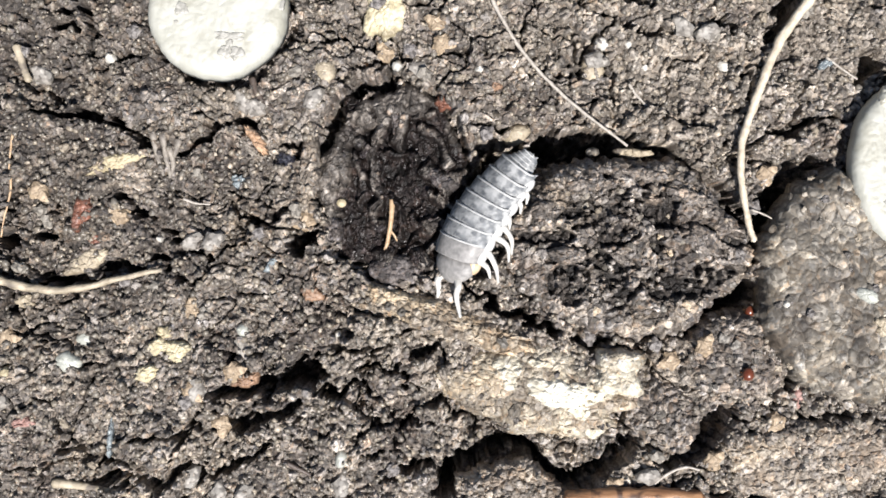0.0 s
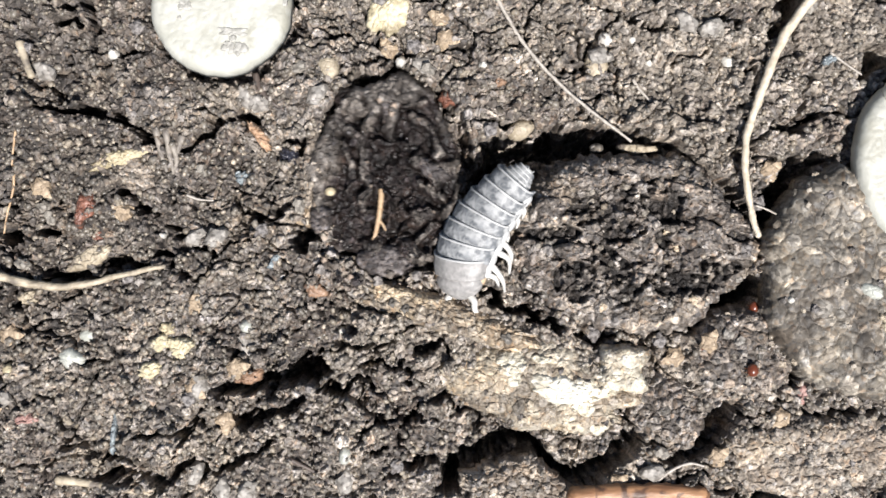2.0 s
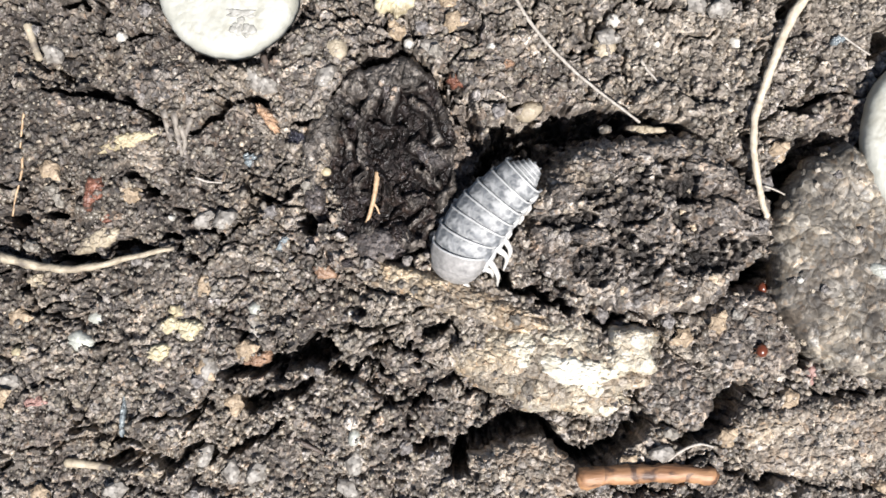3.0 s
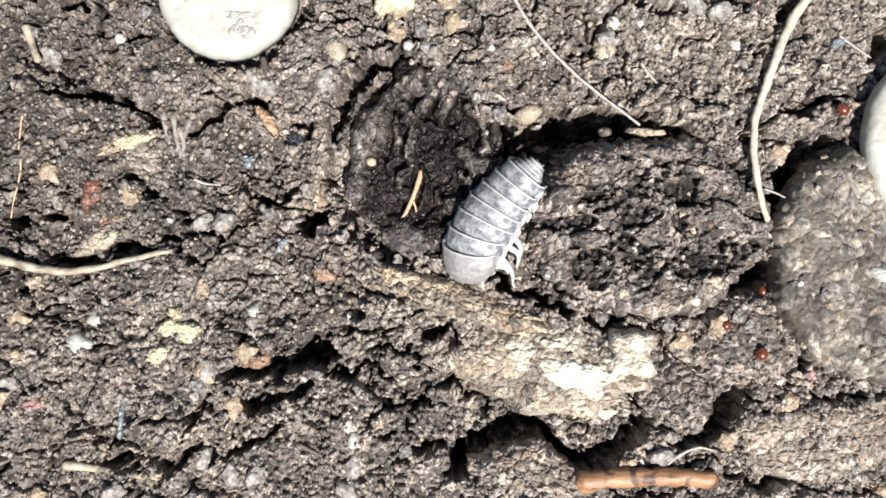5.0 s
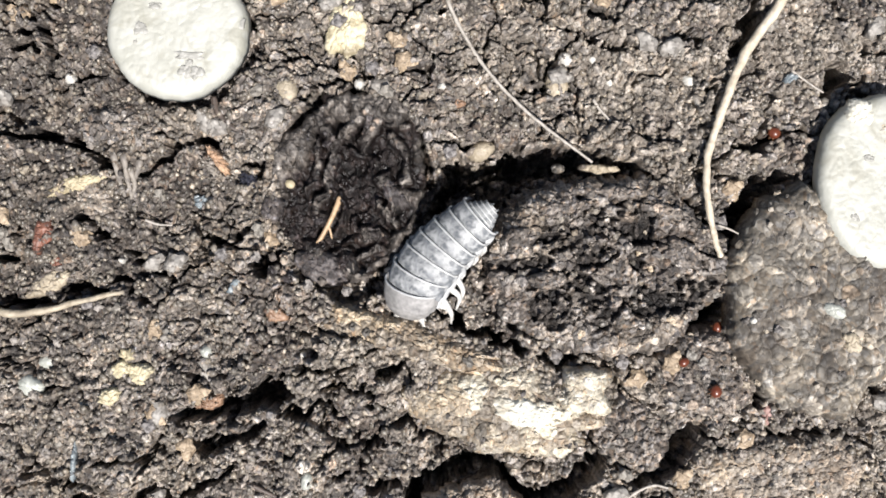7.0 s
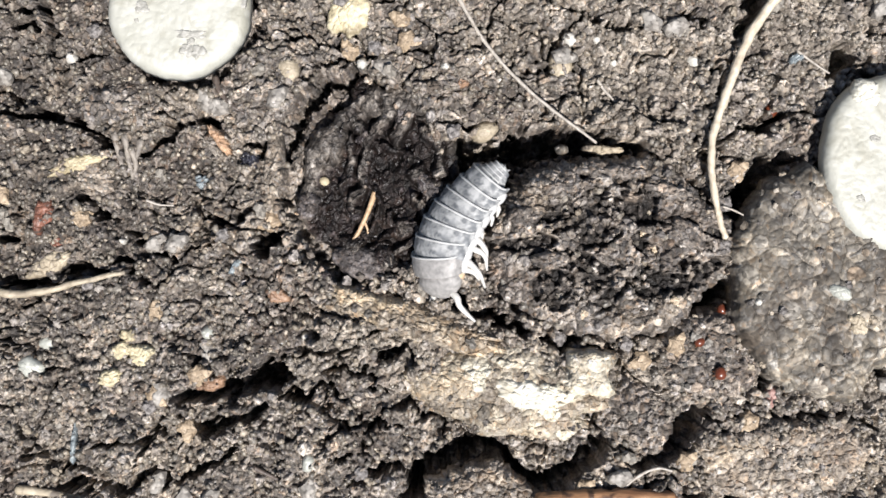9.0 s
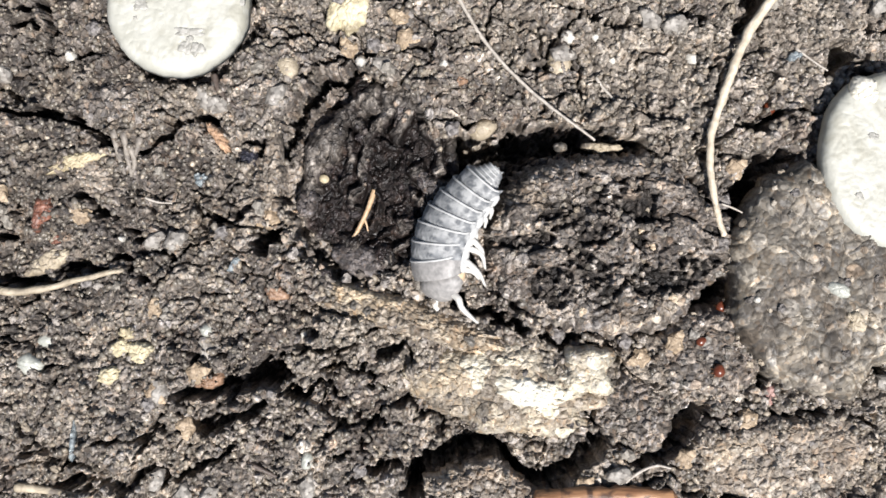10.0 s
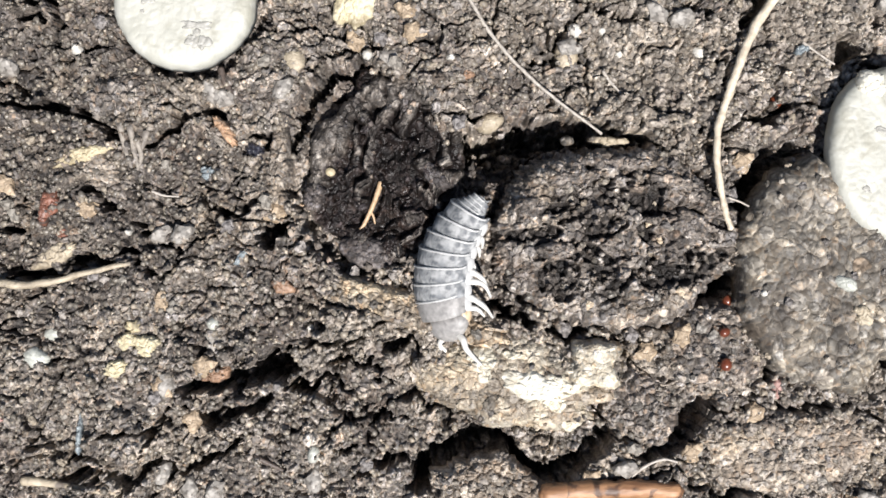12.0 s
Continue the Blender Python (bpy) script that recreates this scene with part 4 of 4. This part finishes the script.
# ---- the woodlouse, in rigid pieces ----
HALF, TALL = 55.0, 36.0
SEGMENTS = [("telson", 0.078, 0.06, 0.26)] + [("pleonite", 0.098 + 0.029 * k, 0.075, 0.36 + 0.10 * k) for k in range(4)] + \
    [("tergite", 0.235 + 0.094 * k, 0.118, w) for k, w in enumerate((0.76, 0.84, 0.92, 0.97, 1.0, 0.98, 0.93))]
HEAD_AT = 0.905
BODY_LENGTH = 288.0


def plate_mesh(name, half, tall, long, bow, flare, mat):
    """An arched back plate: x across, y towards the head, z up; thick, with a closed underside."""
    rows, cols = 15, 33
    a = np.linspace(-1, 1, cols)
    y = np.linspace(-0.5, 0.5, rows)
    A, Y = np.meshgrid(a, y)
    th = A * radians(96)
    grow = 1 + flare * smooth(0.1, -0.5, Y) - 0.05 * smooth(0.05, 0.5, Y) + 0.02 * np.cos(np.clip(Y + 0.05, -0.45, 0.45) * 3.4)
    dent = 1 - 0.02 * np.exp(-((np.abs(A) - 0.42) / 0.07) ** 2)
    X = half * np.sin(th) * grow * dent
    Z = tall * (np.cos(th) * grow * dent) + 0.10 * tall
    YY = Y * long - bow * np.abs(A) ** 2.5 - (0.16 if bow > 5 else -0.15) * long * smooth(0.8, 1.0, np.abs(A)) * smooth(0.1, -0.5, Y)
    outer = np.stack([X, YY, Z], -1)
    inner = np.stack([X * 0.88, YY, Z * 0.86 - 1.0], -1)
    verts = np.vstack([outer.reshape(-1, 3), inner.reshape(-1, 3)]) * G
    n = rows * cols
    faces = [tuple(f) for f in grid_faces(rows, cols).tolist()] + [tuple(f[::-1]) for f in grid_faces(rows, cols, n).tolist()]
    rim = list(range(cols)) + [r * cols + cols - 1 for r in range(1, rows)] + [(rows - 1) * cols + c for c in range(cols - 2, -1, -1)] + [r * cols for r in range(rows - 2, 0, -1)]
    for i, p in enumerate(rim):
        q = rim[(i + 1) % len(rim)]
        faces.append((q, p, p + n, q + n))
    return mesh_of(name, verts, faces, mat), outer[0]


def blob_mesh(name, ax, ay, az, mat, taper=0.0):
    bm = bmesh.new()
    bmesh.ops.create_uvsphere(bm, u_segments=24, v_segments=14, radius=1)
    for p in bm.verts:
        k = 1 - taper * p.co.y
        p.co = Vector((p.co.x * ax * k, p.co.y * ay, p.co.z * az * k)) * G
    me = bpy.data.meshes.new(name)
    bm.to_mesh(me)
    bm.free()
    me.materials.append(mat)
    me.polygons.foreach_set("use_smooth", np.full(len(me.polygons), True, bool))
    return me


def limb(name, pts, radii, parent, mat, label=""):
    line = spline(pts, 5) * G
    rad = np.interp(np.linspace(0, 1, len(line)), np.linspace(0, 1, len(radii)), radii) * G
    return part(name, tube_mesh(name, line, rad, mat, 8, 0.05), parent, label)


def build_woodlouse():
    louse = tagged(new("woodlouse"), "pale grey woodlouse with white-edged back plates, digging between clods", "woodlouse")
    pieces = []
    for i, (nm, s, long, w) in enumerate(SEGMENTS):
        me, rear = plate_mesh(nm, HALF * w, TALL * (0.5 + 0.5 * w), long * BODY_LENGTH, 9.0 if nm == "tergite" else 4.0, 0.022 if nm == "tergite" else -0.10 if nm == "pleonite" else -0.45, M_HEAD if i == len(SEGMENTS) - 1 else M_PLATE)
        p = part(nm, me, louse)
        edge = spline(rear[2:-2:2] if nm == "tergite" else rear[6:-6:2], 2) * G * 0.995
        part("plate_edge", tube_mesh("plate_edge", edge, np.full(len(edge), (2.1 if nm == "tergite" else 1.3) * G), M_EDGE, 6, 0.1), p, "white hind edge of the plate")
        belly = part("belly", blob_mesh("belly", HALF * w * 0.84, long * BODY_LENGTH * 0.55, TALL * 0.42, M_BELLY), p, "pale underside")
        belly.location = (0, 0, -2 * G)
        if nm == "tergite":
            for side in (-1, 1):
                flap = part("side_lobe", blob_mesh("side_lobe", 6, long * BODY_LENGTH * 0.46, 10, M_EDGE), p, "white side lobe")
                flap.location = (side * HALF * w * 0.97 * G, -long * BODY_LENGTH * 0.18 * G, -3 * G)
                sway = 10 * math.sin(i * 2.1 + side)
                hip = HALF * w * 0.72
                k = 0.6 if i < 8 else 1.15 if i < 11 else 0.8
                limb("leg", [(side * hip, 0, -4), (side * (hip + 16 * k), 4 + sway * 0.4 * k, -7), (side * (hip + 28 * k), (12 + sway) * k, -20 * k), (side * (hip + 29 * k), (30 + sway) * k, -38 * k)],
                     (6.6, 5.8, 4.4, 2.0), p, M_BELLY, "white jointed leg")
        pieces.append((p, s))
    head = part("head", blob_mesh("head", 44, 29, 24, M_HEAD, 0.24), louse, "pale grey-pink head")
    for side in (-1, 1):
        eye = part("eye", blob_mesh("eye", 4.5, 5, 4.5, M_EYE), head, "small round eye")
        eye.location = (side * 25 * G, 4 * G, 13 * G)
        limb("antenna", [(side * 16, 16, 2), (side * 27, 30, 4), (side * 24, 44, 0), (side * 26, 60, -8), (side * 36, 80, -14)], (6.6, 6.2, 5.2, 4.4, 2.4), head, M_BELLY, "pale jointed antenna")
        cheek = part("cheek", blob_mesh("cheek", 12, 20, 14, M_ORANGE), head, "orange-tan cheek")
        cheek.location = (side * 37 * G, -16 * G, -6 * G)
    jaw = part("mouthparts", blob_mesh("mouthparts", 16, 10, 12, M_BELLY), head, "pale mouthparts")
    jaw.location = (0, 8 * G, -12 * G)
    for side in (-1, 1):
        limb("uropod", [(side * 5, -4, 2), (side * 7, -9, 1), (side * 7, -14, -2)], (3, 2.4, 1.2), pieces[0][0], M_PLATE, "small tail appendage")
    pieces.append((head, HEAD_AT))
    return louse, pieces


louse, louse_pieces = build_woodlouse()

# ---- thread and bead on the humus piece ----
thread_path = spline([(6, 0, 0), (5, 30, 4), (2, 55, 4), (-4, 85, 3), (-14, 113, 1)], 6)
thread = new("thread", tube_mesh("thread", np.stack([thread_path[:, 0], -thread_path[:, 1], thread_path[:, 2]], -1) * G, np.linspace(5, 3.2, len(thread_path)) * G, M_STRAND, 8))
tagged(thread, "short tan plant fibre lying on dark humus", "fibre")
branch_path = spline([(2, 56, 4), (10, 65, 5), (15, 75, 3)], 4)
part("side_branch", tube_mesh("side_branch", np.stack([branch_path[:, 0], -branch_path[:, 1], branch_path[:, 2]], -1) * G, np.linspace(2.6, 1.6, len(branch_path)) * G, M_STRAND, 6), thread)
seed_bead = tagged(new("seed", blob_mesh("seed", 9, 8, 6, M_YELLOW)), "tiny cream seed on dark humus", "seed")

# ---- loose grains: single ones as parts of the ground, the rest as one spread ----
def grain_mesh(name, mat, seed, size=1.0, fine=1):
    bm = bmesh.new()
    bmesh.ops.create_icosphere(bm, subdivisions=fine, radius=1)
    r = random.Random(seed)
    sx, sy, sz = r.uniform(0.8, 1.3), r.uniform(0.7, 1.05), r.uniform(0.5, 0.8)
    off = Vector((r.random() * 50, r.random() * 50, 0))
    for p in bm.verts:
        k = 1 + 0.6 * noise.noise(p.co * 1.3 + off) + 0.35 * noise.noise(p.co * 3 + off)
        p.co = Vector((p.co.x * sx, p.co.y * sy, p.co.z * sz)) * k * size
    me = bpy.data.meshes.new(name)
    bm.to_mesh(me)
    bm.free()
    me.materials.append(mat)
    me.attributes.new("grain", "FLOAT", "POINT").data.foreach_set("value", np.full(len(me.vertices), 0.3 + 0.6 * r.random(), np.float32))
    me.polygons.foreach_set("use_smooth", np.full(len(me.polygons), False, bool))
    return me


def spread():
    shapes = [grain_mesh("grain", M_GRAIN, k) for k in range(6)]
    coords = []
    for me in shapes:
        c = np.zeros(len(me.vertices) * 3)
        me.vertices.foreach_get("co", c)
        coords.append(c.reshape(-1, 3))
    tri = np.array([tuple(p.vertices) for p in shapes[0].polygons])
    rng = np.random.RandomState(3)
    n = 19000
    u, v = rng.uniform(-60, 1690, n), rng.uniform(-110, 980, n)
    size = 2.4 + 4.6 * rng.rand(n) ** 2.2
    z = soil_level(u, v)
    keep = z > -26
    u, v, z, size = u[keep], v[keep], z[keep], size[keep]
    verts, faces = [], []
    for k in range(len(u)):
        c = coords[k % 6]
        a = rng.rand() * 6.28
        rot = np.array([[math.cos(a), -math.sin(a), 0], [math.sin(a), math.cos(a), 0], [0, 0, 1]])
        verts.append((c @ rot.T * size[k] + [u[k] - 784, 441 - v[k], z[k] + size[k] * 0.1]) * G)
        faces.append(tri + k * len(c))
    me = mesh_of("soil_grains", np.vstack(verts), np.vstack(faces), M_GRAIN, True)
    tagged(new("soil_grains", me), "loose mineral grains scattered over the soil", "grains", kind="stuff")


spread()


def single_crumbs(parent, count, seed, lo, hi, area, mats, name="crumb"):
    """Crumbs that can be picked out one by one, as parts of the ground or of a clod."""
    shapes = [grain_mesh(name, mats[k % len(mats)], 60 + seed * 20 + k, (lo + (hi - lo) * (k / 11) ** 1.6) * G, 2) for k in range(12)]
    rng = np.random.RandomState(seed)
    made = 0
    while made < count:
        u, v = rng.uniform(area[0], area[1]), rng.uniform(area[2], area[3])
        h = rest(u, v, [] if parent == ground else [parent])
        if h < -18 or (parent == ground and rest(u, v) > h + 1) or (parent != ground and h < -4):
            count -= 0.2
            continue
        ob = part(name, shapes[rng.randint(12)], parent)
        ob.matrix_basis = child_at(parent, u, v, h, rng.rand() * 360)
        made += 1


bpy.context.view_layer.update()
EARTHY = (M_SOIL, M_CLOD_PALE, M_SOIL, M_BARK, M_CLOD_PALE, M_CRUST, M_CLOD)
single_crumbs(ground, 290, 5, 5, 17, (-20, 1640, -60, 940), EARTHY)
for ob, n, area in ((clod, 95, (910, 1310, 290, 570)), (clod_big, 40, (1360, 1630, 320, 720)), (clod_mites, 16, (1220, 1380, 560, 720)), (clod_gap, 12, (1110, 1240, 680, 790)), (clod_edge, 12, (820, 990, 825, 920)), (clod_low, 24, (1290, 1590, 750, 880)), (humus, 60, (590, 790, 180, 520)), (crust, 20, (810, 1120, 650, 780)), (bark, 14, (640, 970, 520, 630))):
    single_crumbs(ob, n, n, 4, 10 if ob == clod else 9, area, (M_HUMUS_GREY, M_CLOD, M_HUMUS, M_SOIL) if ob == humus else EARTHY)


# ---- what moves ----
LOUSE_ROWS = [                                 # seconds, tail, middle, head, roll, how far the head is tucked under
    (0.0, 952, 272, 855, 377, 797, 496, 46, 0.1), (0.5, 959, 271, 852, 384, 823, 506, 46, 0.15), (1.0, 956, 272, 848, 393, 821, 508, 45, 0.2),
    (1.5, 949, 280, 851, 404, 839, 529, 42, 0.2), (2.0, 938, 303, 835, 417, 808, 532, 30, 0.4), (2.3, 928, 329, 816, 433, 776, 543, 20, 0.7),
    (2.6, 938, 325, 829, 437, 789, 540, 18, 0.8), (3.0, 935, 330, 823, 437, 778, 542, 18, 0.9), (5.0, 939, 321, 836, 437, 809, 537, 22, 0.9),
    (5.5, 941, 319, 839, 440, 829, 534, 22, 0.9), (6.0, 944, 321, 841, 444, 825, 528, 20, 1), (6.5, 943, 325, 843, 433, 830, 523, 20, 1),
    (7.0, 945, 332, 822, 438, 786, 534, 18, 1), (9.0, 959, 297, 854, 411, 843, 522, 38, 0.3), (9.5, 957, 299, 851, 412, 852, 527, 38, 0.2),
    (10.5, 947, 312, 849, 421, 847, 537, 40, 0), (11.5, 935, 325, 846, 438, 840, 563, 40, 0), (12.0, 913, 366, 837, 476, 848, 614, 41, 0)]
HUMUS_ROWS = [                                 # seconds, where its thread's middle lies, turn, lift
    (0.0, 687, 404, 0, 0), (0.3, 700, 398, 5, 2), (0.5, 709, 395, 7, 2), (1.0, 711, 393, 7, 2), (1.5, 713, 393, 6.5, 2), (1.8, 706, 393, 5, 4), (2.0, 662, 393, 1, 26), (2.3, 612, 410, -3, 38),
    (2.45, 612, 404, -2, 38), (2.6, 634, 397, 0.5, 32), (2.8, 642, 392, 3, 26), (3.0, 637, 395, 4.4, 24), (3.2, 640, 395, 5, 22), (4.8, 699, 386, 13, 8), (5.0, 707, 385, 14, 3), (5.5, 710, 387, 16, 3),
    (6.0, 694, 382, 19.5, 5), (6.5, 691, 380, 20, 5), (7.0, 645, 362, 19, 24), (7.2, 636, 354, 18, 26), (8.8, 700, 388, 16.5, 3), (9.5, 703, 388, 16.5, 3), (10.5, 704, 388, 16.5, 3), (12.0, 704, 386, 15.5, 3)]
CLOD_ROWS = [(0.0, 0, 0, 0), (1.7, 0, 0, 0), (2.0, 3, 0, 0.5), (2.5, 18, 1, 3.5), (3.0, 17.5, 1, 3.5), (6.5, 17, 1, 3.7),
             (7.0, 24, 4, 4.4), (9.0, 23, 2.4, 4.1), (12.0, 23, 2, 4.0)]
MITE_ROWS = [(0.0, 1227, 635), (2.5, 1240, 618), (5.0, 1255, 610), (7.0, 1261, 609), (9.0, 1281, 606), (10.0, 1286, 609), (11.0, 1300, 604), (12.0, 1313, 604)]


HIDER_ROWS = [(0.0, 1512, 264, -14), (3.6, 1510, 262, -14), (4.6, 1475, 245, 6), (5.0, 1460, 235, 10), (5.5, 1451, 228, 10), (6.0, 1438, 221, 10), (7.0, 1428, 212, 2), (8.0, 1420, 206, -16), (12.0, 1418, 204, -22)]


def spine(row, s):
    """Place and heading on the woodlouse's back line; s from tail 0 to head 1."""
    t, ax, ay, bx, by, cx, cy, roll, tuck = row
    kx, ky = 2 * bx - (ax + cx) / 2, 2 * by - (ay + cy) / 2
    f = np.linspace(0, 1, 200)
    x = (1 - f) ** 2 * ax + 2 * f * (1 - f) * kx + f * f * cx
    y = (1 - f) ** 2 * ay + 2 * f * (1 - f) * ky + f * f * cy
    d = np.concatenate([[0], np.cumsum(np.hypot(np.diff(x), np.diff(y)))])
    i = s * d[-1]
    dx, dy = np.interp(i, d, np.gradient(x)), np.interp(i, d, np.gradient(y))
    return np.interp(i, d, x), np.interp(i, d, y), math.degrees(math.atan2(-dy, dx))


def motions():
    roots, poses = [], [[] for _ in louse_pieces]
    for row in LOUSE_ROWS:
        u, v, heading = spine(row, 0.5)
        base = Matrix.Translation(at(u, v, 26)) @ pose(0, 0, 0, 0, 0, heading - 90)
        roots.append((row[0], base))
        for k, (ob, s) in enumerate(louse_pieces):
            tuck = row[8] * max(0.0, s - 0.62) / 0.38
            u, v, heading = spine(row, s + 0.05 * row[8] * min(1.0, max(0.0, (s - 0.235) / 0.565)) - 0.10 * tuck ** 2)
            low = -5 * max(0.0, s - 0.8) / 0.2 - 6 * max(0.0, 0.2 - s) / 0.2 - 22 * tuck ** 1.6
            m = Matrix.Translation(at(u, v, 26 + low)) @ pose(0, 0, 0, 0, 0, heading - 90) @ pose(0, 0, 0, 0, row[7], 0) @ pose(0, 0, 0, -52 * tuck, 0, 0)
            poses[k].append((row[0], base.inverted() @ m))
    walk(louse, roots)
    for (ob, s), rows in zip(louse_pieces, poses):
        walk(ob, rows)
    # the humus piece, with the thread and the seed that lie on it
    for ob, du, dv, h, own in ((humus, 10, -54, -15, 2), (thread, 0, -53, rest(690, 404, [humus]) + 12, 0), (seed_bead, -84, -45, rest(603, 359, [humus]) + 3, 0)):
        rows = []
        for t, u, v, turn, lift in HUMUS_ROWS:
            a = radians(turn)
            rows.append((t, Matrix.Translation(at(u + du * math.cos(a) - dv * math.sin(a), v + du * math.sin(a) + dv * math.cos(a), h + lift)) @ pose(0, 0, 0, 0, 0, -turn - own)))
        walk(ob, rows)
    walk(clod, [(t, Matrix.Translation(at(1115 + du, 437 + dv, 10)) @ pose(0, 0, 0, 0, 0, turn - 6)) for t, du, dv, turn in CLOD_ROWS])
    walk(hider, [(t, Matrix.Translation(at(u, v, max(h, rest(u, v)) if h > 0 else h)) @ pose(0, 0, 0, 0, 0, 60)) for t, u, v, h in HIDER_ROWS])
    walk(walker, [(t, Matrix.Translation(at(u, v, rest(u, v) - 15 * max(0.0, 1 - t / 9))) @ pose(0, 0, 0, 0, 0, -70)) for t, u, v in MITE_ROWS])


motions()
